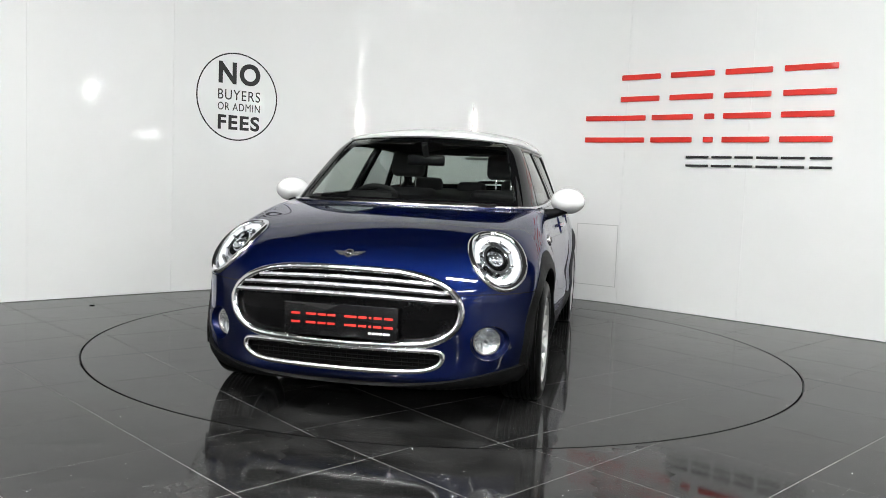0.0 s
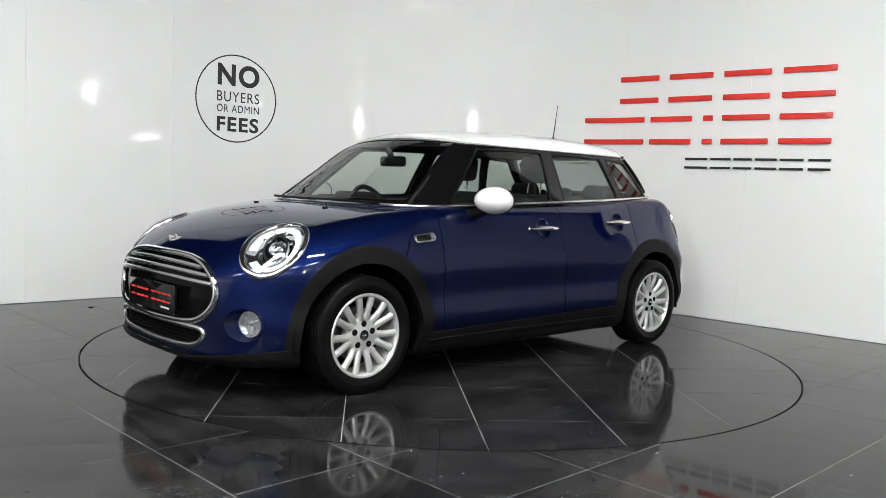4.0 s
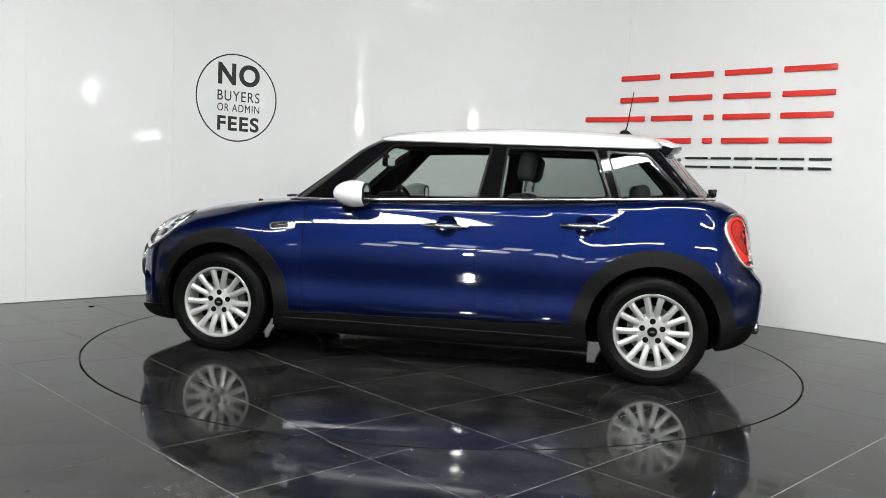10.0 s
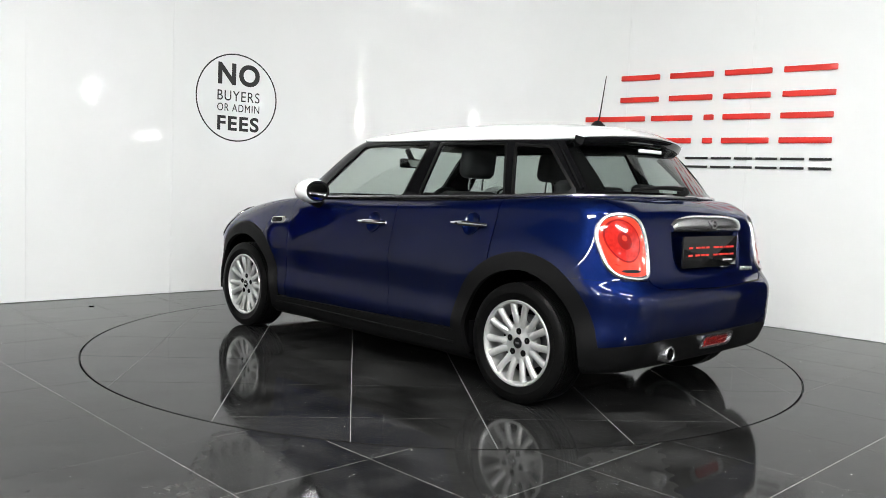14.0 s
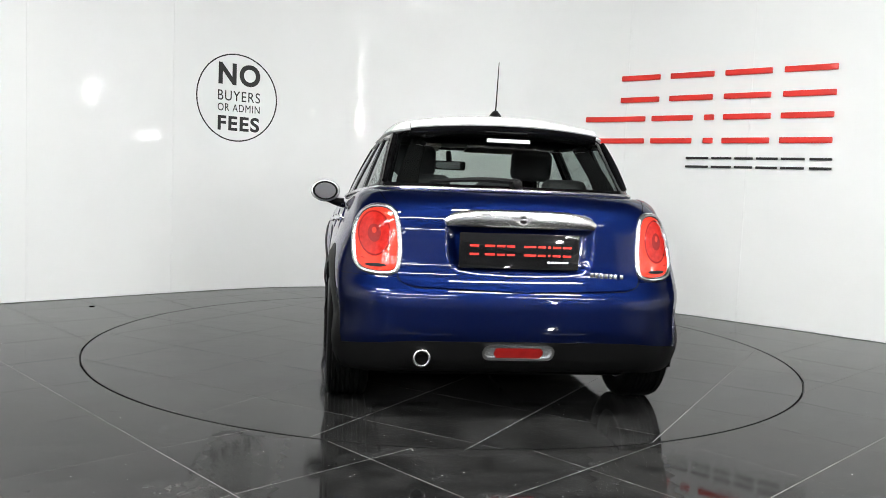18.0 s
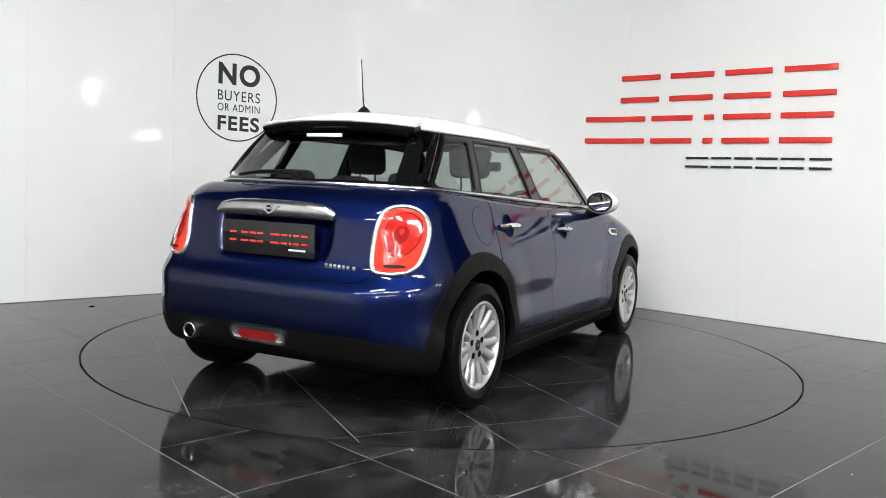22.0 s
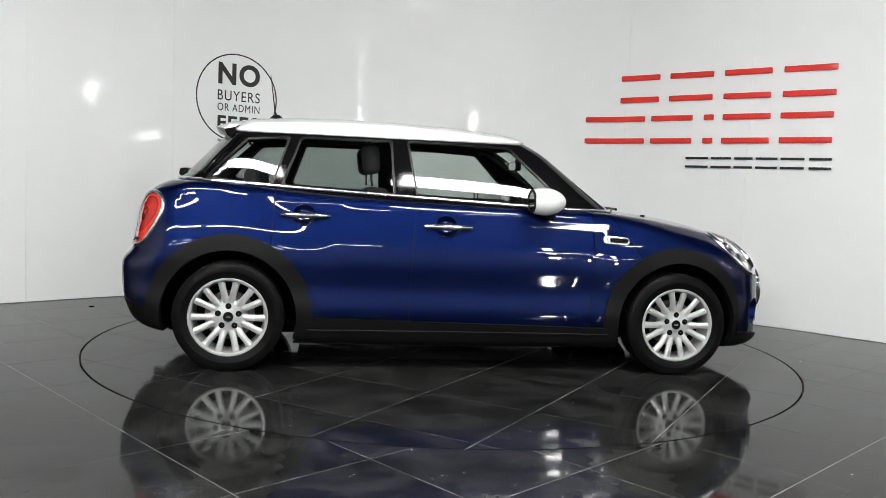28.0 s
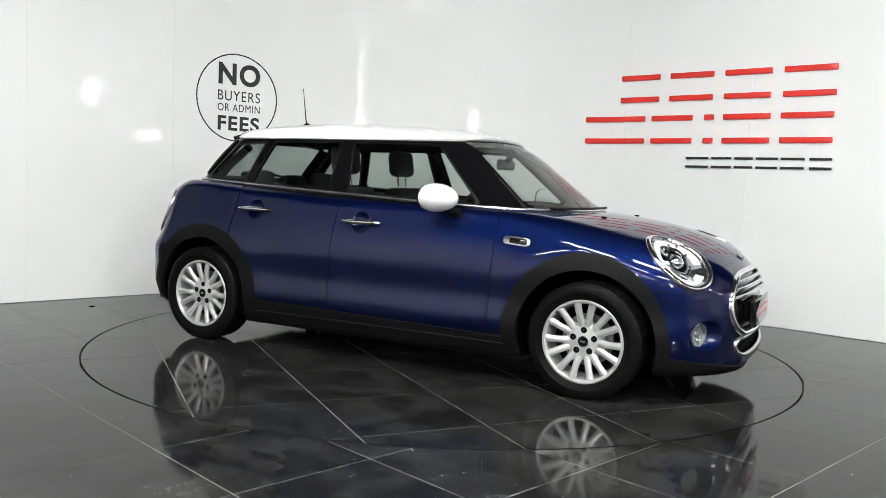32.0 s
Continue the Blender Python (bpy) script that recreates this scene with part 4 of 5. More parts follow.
def build_panels(car):
    # dark structure behind the skin
    V, N, F = clip(*BODY, np.minimum(0.40 - wheel_dist(BODY[0][:, 0], BODY[0][:, 2]), np.abs(BODY[0][:, 1]) - 0.43))
    for g in (away(lamp_field(1, 0.97)), away(lamp_field(-1, 0.97)), lambda x, y, z: np.where(x > 1.6, -polygon_field(y, z, INTAKE), -1.0), lambda x, y, z: np.where(x > 1.6, -polygon_field(y, z, GRILLE), -1.0), lambda x, y, z: np.where(x > 1.6, 0.079 - fog_field(0.0)(x, y, z), -1.0),
              lambda x, y, z: np.where(x < -1.4, -polygon_field(y, z, RECESS), -1.0), cup_field(-0.098, 0.829), cup_field(-0.892, 0.866)):
        V, N, F = clip(V, N, F, g(*V.T))
    part("chassis", mesh_from("chassis", V - N * 0.012, F, M_TRIM, N), M_TRIM, car, "dark inner structure")
    bonnet = cut_panel("bonnet", FRONT, [lambda x, y, z: SEAM + GAP - z, face_out(GRILLE, 0.003), outside_arch(ARCH),
                                         lambda x, y, z: bonnet_edge(z) + 0.004 - x, outside_cabin, away(lamp_field(1)), away(lamp_field(-1))], M_PAINT, car, "curved blue bonnet")
    cut_panel("front_bumper", FRONT, [lambda x, y, z: z - SEAM + GAP, face_out(GRILLE, 0.003), face_out(INTAKE, 0.003), outside_arch(ARCH), lambda x, y, z: 1.3 - x,
                                      lambda x, y, z: low_front(x, y, z) - z, away(fog_field(0.079))], M_PAINT, car, "blue front bumper")
    cut_panel("front_lip", FRONT, [lambda x, y, z: z - low_front(x, y, z), lambda x, y, z: 1.3 - x, outside_arch(0.385)], M_PLASTIC, car, "black plastic front lip", 0.016, 0.03)
    for s in (1, -1):
        cut_panel("front_wing", SIDE[s], [side_in(WING), outside_arch(ARCH), outside_cabin, lambda x, y, z: 0.286 - z, lambda x, y, z: x - bonnet_edge(z) + 0.001], M_PAINT, car, "blue front wing")
        door = cut_panel("front_door", SIDE[s], [side_in(DOOR_F), outside_arch(ARCH), outside_cabin, cup_field(-0.098, 0.829)], M_PAINT, car, "blue front door")
        door_handle(door, s, -0.09, 0.829)
        door = cut_panel("rear_door", SIDE[s], [side_in(DOOR_R), outside_arch(ARCH), outside_cabin, cup_field(-0.892, 0.866)], M_PAINT, car, "blue rear door")
        door_handle(door, s, -0.884, 0.866)
        tail = [(s * y, z) for y, z in TAIL]
        cut_panel("rear_quarter", SIDE[s],
                  [lambda x, y, z: x + np.interp(z, (0.3, 0.6, 0.99), (1.05, 1.066, 1.052)) + 2 * GAP, lambda x, y, z: 0.657 - z, outside_arch(ARCH), outside_cabin,
                   lambda x, y, z: np.where(x < -1.4, GAP - polygon_field(y, z, HATCH), -1.0), lambda x, y, z: np.where(x < -1.4, 0.002 - polygon_field(y, z, tail), -1.0)], M_PAINT, car, "blue rear wing")
        cut_panel("sill", SIDE[s], [lambda x, y, z: z - np.interp(x, (-1.0, 0.8), (0.312, 0.278)) + GAP, lambda x, y, z: np.abs(x) - 0.98, outside_arch(0.375)], M_PLASTIC, car, "black plastic sill", 0.010, 0.02)
        ridge = [project(body_f, (x, s * 2, 0.236), (0, -s, 0)) + np.array((0, s * 0.0105, 0)) for x in np.linspace(-0.86, 0.86, 24)]
        part("sill_ridge", tube(ridge, 0.006, 8), M_PLASTIC, car)
        for ax in (1, -1):
            wheel_arch(car, s, ax)
    tails = [[(s * y, z) for y, z in TAIL] for s in (1, -1)]
    hatch = cut_panel("tailgate", REAR, [lambda x, y, z: x + 1.4, face_in(HATCH, -GAP), outside_cabin, face_out(tails[0], 0.002), face_out(tails[1], 0.002), face_out(RECESS)], M_PAINT, car, "blue tailgate")
    bump_top = lambda x, y, z: np.interp(np.abs(y), (0.0, 0.48, 0.535, 0.56, 0.575), (0.600, 0.613, 0.628, 0.655, 0.655))
    cut_panel("rear_bumper", REAR, [lambda x, y, z: z - bump_top(x, y, z), outside_arch(ARCH), lambda x, y, z: 1.28 + x, lambda x, y, z: np.interp(np.abs(y), (0, 0.5, 0.7, 0.8), (0.388, 0.382, 0.362, 0.345)) - z], M_PAINT, car, "blue rear bumper")
    cut_panel("rear_valance", REAR, [lambda x, y, z: z - np.interp(np.abs(y), (0, 0.5, 0.7, 0.8), (0.388, 0.382, 0.362, 0.345)) + 0.001, outside_arch(0.41), lambda x, y, z: 1.3 + x], M_PLASTIC, car, "black plastic rear valance", 0.003, 0.02)
    return bonnet, hatch


def wheel_arch(car, s, ax):
    cx = ax * AXLE
    V, N, F = sub(SIDE[s], lambda x, y, z: (np.hypot(x - cx, z - HUB_Z) < 0.55) & (np.hypot(x - cx, z - HUB_Z) > 0.30))
    for g in (lambda x, y, z: np.hypot(x - cx, z - HUB_Z) - 0.453 + arch_trim(x), lambda x, y, z: 0.365 - np.hypot(x - cx, z - HUB_Z), lambda x, y, z: 0.185 - z):
        V, N, F = clip(V, N, F, g(V[:, 0], V[:, 1], V[:, 2]))
    r = np.hypot(V[:, 0] - cx, V[:, 2] - HUB_Z)
    lift = 0.013 * np.clip((0.453 - arch_trim(V[:, 0]) - r) / 0.03, 0.2, 1.0)
    V = V + np.stack((0 * r, s * lift, 0 * r), -1)
    V2, N2, F2 = skirted(V, N, F, 0.0, 0.03)
    part("wheel_arch", mesh_from("wheel_arch", V2, F2, M_PLASTIC, N2), M_PLASTIC, car, "black grained plastic wheel arch")


def cup_field(x0, z0):
    return lambda x, y, z: 0.0605 - np.hypot(x - x0, z - z0)


def door_handle(door, s, x, z):
    """A bar across a round scooped cup."""
    p = project(body_f, (x, s * 2.0, z), (0, -s, 0))
    y = p[1]
    handle = part("door_handle", tube([(x + 0.134 * k / 6, y + s * (0.027 - 0.016 * (abs(k) / 6) ** 3), z) for k in range(-6, 7)], [0.008 + 0.008 * (1 - (abs(k) / 6) ** 2) for k in range(-6, 7)], 12), M_CHROME, door, "chrome bar handle")
    for k in (-1, 1):
        part("handle_foot", tube([(x + k * 0.112, y - s * 0.012, z), (x + k * 0.112, y + s * 0.020, z)], [0.011, 0.008], 10), M_CHROME, handle)
    q = project(body_f, (x - 0.008, s * 2.0, z), (0, -s, 0))
    n = normals_of(body_f, q[None])[0]
    bowl = lathe([(0.001, -0.026), (0.020, -0.0245), (0.038, -0.019), (0.051, -0.010), (0.0585, -0.0008), (0.0625, 0.0024), (0.0665, -0.0005)], 40, "z")
    part("handle_cup", on_body(bowl, q, n), M_PAINT, door, "round scooped blue cup")
    return handle


def build_cabin(car):
    roofline = lambda x, y, z: (1.3185 + 0.034 * np.clip(1 - (y / 0.55) ** 2, 0, 1)) - z
    cut_panel("roof", CABIN, [roofline], M_WHITE, car, "white painted roof", 0.010, 0.016)
    lining = clip(*CABIN, roofline(*CABIN[0].T))
    part("headlining", mesh_from("headlining", lining[0] - lining[1] * 0.022, lining[2], M_CREAM, -lining[1]), M_CREAM, car, "pale grey headlining")
    screen = lambda x, y, z: np.maximum.reduce([0.975 - z, z - 1.322 - 0.018 * (1 - (y / 0.5) ** 2), np.abs(y) - (0.625 - 0.37 * (z - 0.95)), 0.3 - x])
    back = lambda x, y, z: np.maximum.reduce([1.068 - z, z - 1.322, np.abs(y) - (0.590 - 0.26 * (z - 1.05)), x + 1.2])
    frame_fields = [lambda x, y, z: -roofline(x, y, z), away(screen), away(back)]
    holes = [(n, o) for n, o in (("front", WIN_F), ("rear", WIN_R), ("quarter", WIN_Q))]
    lens = lambda o: (lambda x, y, z: np.where(np.abs(y) > 0.40, polygon_field(x, z, o), 1.0))
    frame_fields += [away(lens(o)) for _, o in holes]
    cut_panel("cabin_frame", CABIN, frame_fields, M_BLACK, car, "gloss black window pillars and frames", 0.0, 0.028)
    for s in (1, -1):
        half = sub(CABIN, lambda x, y, z: s * y > 0.1)
        for name, o in holes:
            pane = cut_panel("side_window", half, [lens(o)], {"front": M_GLASS, "rear": M_DGLASS, "quarter": M_QGLASS}[name], car, "tinted side window", -0.006, 0.0)
            pane.visible_shadow = False
            rim = half
            for g in (lambda x, y, z: polygon_field(x, z, o) - 0.003, lambda x, y, z: -0.009 - polygon_field(x, z, o)):
                rim = clip(*rim, g(*rim[0].T))
            part("window_seal", mesh_from("window_seal", *[k for k in (skirted(*rim, 0.0015, 0.01)[0], skirted(*rim, 0.0015, 0.01)[2])], M_SEAL), M_SEAL, pane, "matt black window seal")
    for name, g, mat in (("windscreen", screen, M_GLASS), ("rear_window", back, M_DGLASS)):
        ob = cut_panel(name, sub(CABIN, lambda x, y, z: (x > 0.1) if name == "windscreen" else (x < -0.9)), [g], mat, car, "curved tinted " + ("windscreen" if name == "windscreen" else "rear window"), -0.004, 0.0)
        ob.visible_shadow = False
    # chrome waistline all round
    pts = []
    for k in range(160):
        a = 2 * math.pi * k / 160
        d = np.array([math.cos(a), math.sin(a)])
        lo, hi = 0.0, 3.0
        for _ in range(40):
            mid = (lo + hi) / 2
            x, y = -0.3 + d[0] * mid, d[1] * mid
            z = float(belt_z(x)) + 0.014
            if cabin_f(np.array([[x, y, z]]))[0] < 0.007:
                lo = mid
            else:
                hi = mid
        x, y = -0.3 + d[0] * lo, d[1] * lo
        pts.append((x, y, float(belt_z(x)) + 0.014))
    part("waist_strip", tube(pts, 0.0095, 8, True), M_SATIN, car, "thin chrome strip round the waistline")
    # roof spoiler
    lip = []
    for k in range(-10, 11):
        y = 0.470 * k / 10
        lip.append((y, -1.335 - 0.01 * (1 - (k / 10) ** 2), -1.455 + 0.085 * (abs(k) / 10) ** 3))
    def blade(profile):
        bm = bmesh.new()
        rows = []
        for y, x0, x1 in lip:
            zt = float(roof_z(x0)) - 0.21 * y * y
            ze = 1.366 - 0.11 * y * y
            rows.append([bm.verts.new((q[0], y, q[1])) for q in profile(x0, x1, zt, ze)])
        n = len(rows[0])
        for p, q in zip(rows, rows[1:]):
            for i in range(n):
                bm.faces.new((p[i], p[(i + 1) % n], q[(i + 1) % n], q[i]))
        bm.faces.new(rows[0])
        bm.faces.new(rows[-1][::-1])
        bmesh.ops.recalc_face_normals(bm, faces=bm.faces)
        return bm
    spoiler = part("spoiler", blade(lambda x0, x1, zt, ze: ((x0 + 0.06, zt + 0.012), (x0, zt + 0.008), (x1 + 0.02, ze + 0.004), (x1, ze - 0.002), (x1 + 0.008, ze - 0.008), (x0 + 0.03, zt - 0.006))), M_WHITE, car, "white roof spoiler with a black underside")
    part("underside", blade(lambda x0, x1, zt, ze: ((x0 + 0.03, zt - 0.007), (x1 + 0.006, ze - 0.007), (x1 + 0.006, ze - 0.014), (x1 + 0.020, ze - 0.042), (x1 + 0.034, ze - 0.050), (x0 + 0.05, zt - 0.075))), M_BLACK, spoiler, "gloss black underside")
    for s in (1, -1):
        edge = [project(cabin_f, (-2.3, s * (0.606 - 0.26 * (z - 1.05)), z), (1, 0, 0)) for z in np.linspace(1.305, 1.075, 10)]
        part("side_blade", tube([(q[0] - 0.004, q[1], q[2]) for q in edge], [0.010 + 0.008 * math.sin(3.14 * (k + 1) / 11) for k in range(10)], 10, axis=(0, 1, 0)), M_BLACK, spoiler, "gloss black blade beside the rear window")
    part("brake_light", box(0.012, 0.215, 0.018, (-1.452, 0, 1.288), 0.003), M_WHITEBAR, spoiler, "pale high brake light strip")
    # aerial
    fin = lathe([(0.001, 0.032), (0.012, 0.030), (0.020, 0.02), (0.032, 0.004), (0.036, -0.004), (0.001, -0.004)], 24, "z")
    for v in fin.verts:
        v.co.x *= 1.5
    fin.transform(Matrix.Translation((-1.10, 0, float(roof_z(-1.10)) + 0.008)))
    fin = part("aerial_base", fin, M_PLASTIC, car, "black aerial base")
    part("mast", tube([(-1.10, 0, 1.455), (-1.112, 0, 1.49), (-1.142, 0, 1.71)], [0.007, 0.004, 0.0022], 8), M_PLASTIC, fin)
    # wipers and cowl
    for y0, y1, x in ((-0.55, 0.02, 1.03), (0.02, 0.52, 1.02)):
        part("wiper", tube([(x - 0.25 * y * y + 0.02, y, 0.952 + 0.006) for y in np.linspace(y0, y1, 9)], 0.008, 6), M_PLASTIC, car, "black windscreen wiper")
    part("rear_wiper", tube([(-1.655 - 0.012 + 0.32 * y * y, y, 1.075 + 0.02 * math.sin((0.40 - y) * 6)) for y in np.linspace(0.40, 0.0, 12)], [0.008 + 0.006 * k / 11 for k in range(12)], 8), M_PLASTIC, car, "black rear wiper arm")
    part("wiper_pivot", lathe([(0.001, 0.045), (0.02, 0.042), (0.028, 0.02), (0.03, 0.0)], 20, "z", m=pose(-1.645, 0.0, 1.075, 0, -80, 0)), M_PLASTIC, car, "black rear wiper hub")


def on_body(bm, p, n, turn=0.0):
    """Moves a mesh built facing z onto the body at p, facing n, its y upwards."""
    n = Vector(n)
    x = Vector((0, 0, 1)).cross(n).normalized()
    y = n.cross(x)
    bm.transform(Matrix.Translation(p) @ Matrix((x, y, n)).transposed().to_4x4() @ pose(0, 0, 0, 0, 0, turn))
    return bm


def ellipse_ring(a0, b0, a1, b1, depth, z=0.0, arc=(0, 360), steps=48, full=1.0):
    """A flat oval band between two ovals, over an arc."""
    own = bmesh.new()
    rows = []
    for k in range(steps + 1):
        t = radians(arc[0] + (arc[1] - arc[0]) * k / steps)
        c, s = (math.copysign(abs(k) ** full, k) for k in (math.cos(t), math.sin(t)))
        rows.append([own.verts.new(q) for q in ((a0 * c, b0 * s, z), (a0 * c, b0 * s, z + depth), (a1 * c, b1 * s, z + depth), (a1 * c, b1 * s, z))])
    for p, q in zip(rows, rows[1:]):
        for i in range(4):
            own.faces.new((p[i], p[(i + 1) % 4], q[(i + 1) % 4], q[i]))
    if arc[1] - arc[0] < 360:
        own.faces.new(rows[0])
        own.faces.new(rows[-1][::-1])
    bmesh.ops.remove_doubles(own, verts=own.verts, dist=1e-6)
    bmesh.ops.recalc_face_normals(own, faces=own.faces)
    return own


def build_headlamp(car, s):
    c, n, u, v = LAMPS[s]

    def spot(r, t, off):
        q = c + u * (LAMP_U * r * math.cos(t)) + v * (LAMP_V * r * math.sin(t))
        return q + n * off(r)

    rim = []
    for k in range(64):
        t = 2 * math.pi * k / 64
        q = c + u * (LAMP_U * math.cos(t)) + v * (LAMP_V * math.sin(t))
        hit = project(body_f, q + n * 0.4, -n, 0.9)
        rim.append(float((hit - q) @ n))
    rim = np.array(rim)

    def sheet(name, r0, r1, off, mat, parent, label="", rings=6, arc=(0, 64)):
        """An oval band that follows the rim's own bend at its edge and off(r) within."""
        V, F = [], []
        ks = list(range(arc[0], arc[1] + 1))
        for i in range(rings + 1):
            r = r0 + (r1 - r0) * i / rings
            for k in ks:
                t = 2 * math.pi * (k % 64) / 64
                V.append(spot(r, t, off) + n * rim[k % 64] * r * r)
        m = len(ks)
        F = [[i * m + j, i * m + j + 1, (i + 1) * m + j + 1, (i + 1) * m + j] for i in range(rings) for j in range(m - 1)]
        return part(name, mesh_from(name, V, F, mat), mat, parent, label)
    lamp = part("headlamp", tube([spot(0.985, 2 * math.pi * k / 64, lambda r: 0.001) + n * rim[k] for k in range(64)], 0.0150, 12, True), M_CHROME, car, "oval headlamp with a white light ring in a chrome bezel")
    sheet("bowl", 0.02, 0.99, lambda r: -0.055 + 0.05 * r ** 4, M_CHROME, lamp, "bright reflector bowl", 8)
    sheet("light_ring", 0.62, 0.83, lambda r: -0.006 - 0.02 * (0.83 - r) * 4, M_LED, lamp, "lit white daylight ring", 3, (-21, 37) if s > 0 else (-5, 53))
    sheet("inner_shell", 0.02, 0.46, lambda r: -0.048 + 0.03 * r, M_BLACK, lamp, "", 4)
    # bronze arc that paints the bezel's brown reflection; no separate part
    sheet("bezel_tint", 0.89, 0.965, lambda r: -0.004, M_BEZEL_TINT, lamp, "bronze arc for the brownish reflection in the bezel", 2, (24, 40) if s > 0 else (-8, 8))
    base = c - n * 0.045
    part("projector", on_body(lathe([(0.001, 0.038), (0.02, 0.034), (0.034, 0.022), (0.04, 0.004), (0.046, 0.002), (0.05, 0.0), (0.05, -0.02)], 32, "z"), base, n), M_CHROME, lamp, "round projector lens")
    part("projector_ring", on_body(ellipse_ring(0.053, 0.062, 0.064, 0.076, 0.02), base, n), M_CHROME, lamp)
    for k in range(8):
        t = radians(20 + 45 * k)
        part("facet", on_body(box(0.018, 0.014, 0.012, (0.074 * math.cos(t), 0.092 * math.sin(t), 0.02), 0.003, Matrix.Rotation(t, 4, "Z")), base, n), M_CHROME, lamp)
    part("blade", on_body(box(0.085, 0.016, 0.012, (s * 0.005, -0.10, 0.04), 0.004, Matrix.Rotation(radians(s * 30), 4, "Z")), base, n), M_REFLECT, lamp, "bright light blade")
    lens = sheet("lens", 0.0, 0.97, lambda r: 0.016 * (1 - r * r) + 0.002, M_CLEAR, lamp, "clear lens", 8)
    lens.visible_shadow = False


def build_front(car):
    inset = cut_panel("grille", sub(BODY, lambda x, y, z: x > 1.6), [face_in(GRILLE, -0.004)], M_GRILLE, car, "black radiator grille with chrome bars", -0.014, 0.01)
    part("chrome_surround", outline_tube(GRILLE, 2.6, 0.0175, 0.003), M_CHROME, inset, "chrome grille surround")
    for z, half, rad in ((0.637, 0.400, 0.0085), (0.602, 0.468, 0.0090), (0.566, 0.505, 0.0090)):
        pts = []
        for k in range(-14, 15):
            y = half * k / 14
            p = project(body_f, (2.6, y, z - 0.012 * (k / 14) ** 2), (-1, 0, 0))
            pts.append(p + np.array((0.010, 0, 0)))
        part("bar", tube(pts, rad, 8, flat=1.3), M_SATIN, inset, "chrome grille bar")
    # lower intake
    low = cut_panel("lower_intake", sub(BODY, lambda x, y, z: x > 1.6), [face_in(INTAKE, -0.004)], M_GAP, car, "black lower air intake in a chrome frame", -0.03, 0.0)
    part("intake_frame", outline_tube(INTAKE, 2.6, 0.0125, 0.002), M_SATIN, low, "chrome intake frame")
    for z in (0.262, 0.279, 0.296, 0.313):
        half = 0.43 if z > 0.28 else 0.40
        part("slat", tube([project(body_f, (2.6, half * k / 10, z), (-1, 0, 0)) + np.array((-0.018, 0, 0)) for k in range(-10, 11)], 0.004, 6), M_GAP, low)
    for k in range(-16, 17):
        y = k * 0.025
        part("rib", tube([project(body_f, (2.6, y, z), (-1, 0, 0)) + np.array((-0.020, 0, 0)) for z in (0.252, 0.288, 0.326)], 0.0025, 5), M_GAP, low)
    # plate
    plate_x = 2.024
    plate = part("front_plate", prism(rounded(0.52, 0.145, 0.008, 3), 0.012, m=pose(plate_x, 0.011, 0.452, 90, 0, 90), bevel=0.002), M_PLATE, car, "black show plate with red and white print bars")
    plate_bars(plate, pose(plate_x + 0.012, 0.011, 0.452, 90, 0, 90))
    part("plate_holder", box(0.03, 0.44, 0.11, (plate_x - 0.014, 0.011, 0.452), 0.004), M_PLASTIC, plate)
    for s in (1, -1):
        p = project(body_f, (2.6, s * 0.645, 0.370), (-1, 0, 0))
        turns = [2 * math.pi * k / 40 for k in range(40)]
        rim = [project(body_f, (2.6, s * 0.645 + 0.0795 * math.cos(t), 0.370 + 0.0795 * math.sin(t)), (-1, 0, 0)) for t in turns]
        n = Vector(normals_of(body_f, p[None])[0]) * 0.6 + Vector((0.4, 0, 0))
        n.normalize()
        at = p + np.array(n) * (min(float((q - p) @ np.array(n)) for q in rim) - 0.014)
        fog = part("fog_lamp", on_body(lathe([(0.001, -0.018), (0.031, -0.012), (0.052, 0.0), (0.057, 0.004)], 32, "z"), at, n), M_REFLECT, car, "round clear fog lamp in a blue pocket")
        part("fog_bulb", on_body(lathe([(0.001, 0.004), (0.010, 0.002), (0.013, -0.010)], 20, "z"), at, n), M_CHROME, fog)
        for k in (-1, 0, 1):
            part("lens_flute", on_body(box(0.0025, 0.085 - 0.02 * abs(k), 0.003, (k * 0.022, 0, 0.004)), at, n), M_REFLECT, fog)
        part("fog_bezel", on_body(lathe([(0.056, 0.0), (0.057, 0.008), (0.063, 0.008), (0.067, 0.0), (0.067, -0.01)], 36, "z"), at, n), M_SATIN, fog)
        part("fog_lens", on_body(lathe([(0.001, 0.014), (0.036, 0.012), (0.057, 0.006)], 32, "z"), at, n), M_CLEAR, fog).visible_shadow = False
        bm = bmesh.new()
        ax = Vector((0, 0, 1)).cross(n).normalized()
        ay = n.cross(ax)
        hand_y = 1 if ax.y > 0 else -1
        rows = []
        for q, t in zip(rim, turns):
            inner = Vector(at) + (ax * math.cos(t) * hand_y + ay * math.sin(t)) * 0.066
            outer = Vector(q)
            rows.append([bm.verts.new(outer.lerp(inner, f) - n * 0.014 * math.sin(f * 3.14)) for f in (0, 0.25, 0.5, 0.75, 1)])
        for q, r in zip(rows, rows[1:] + rows[:1]):
            for k in range(4):
                bm.faces.new((q[k], q[k + 1], r[k + 1], r[k]))
        bmesh.ops.recalc_face_normals(bm, faces=bm.faces)
        part("fog_pocket", bm, M_PAINT, fog)
    badge(car, project(body_f, (2.2, 0, 1.05), (-0.7, 0, -0.75)), 0.148)
    for s in (1, -1):
        q = project(body_f, (1.22, s * 0.36, 2.0), (0, 0, -1))
        part("washer_jet", box(0.03, 0.016, 0.010, (q[0], q[1], q[2] + 0.003), 0.004), M_PLASTIC, car, "small black washer jet")


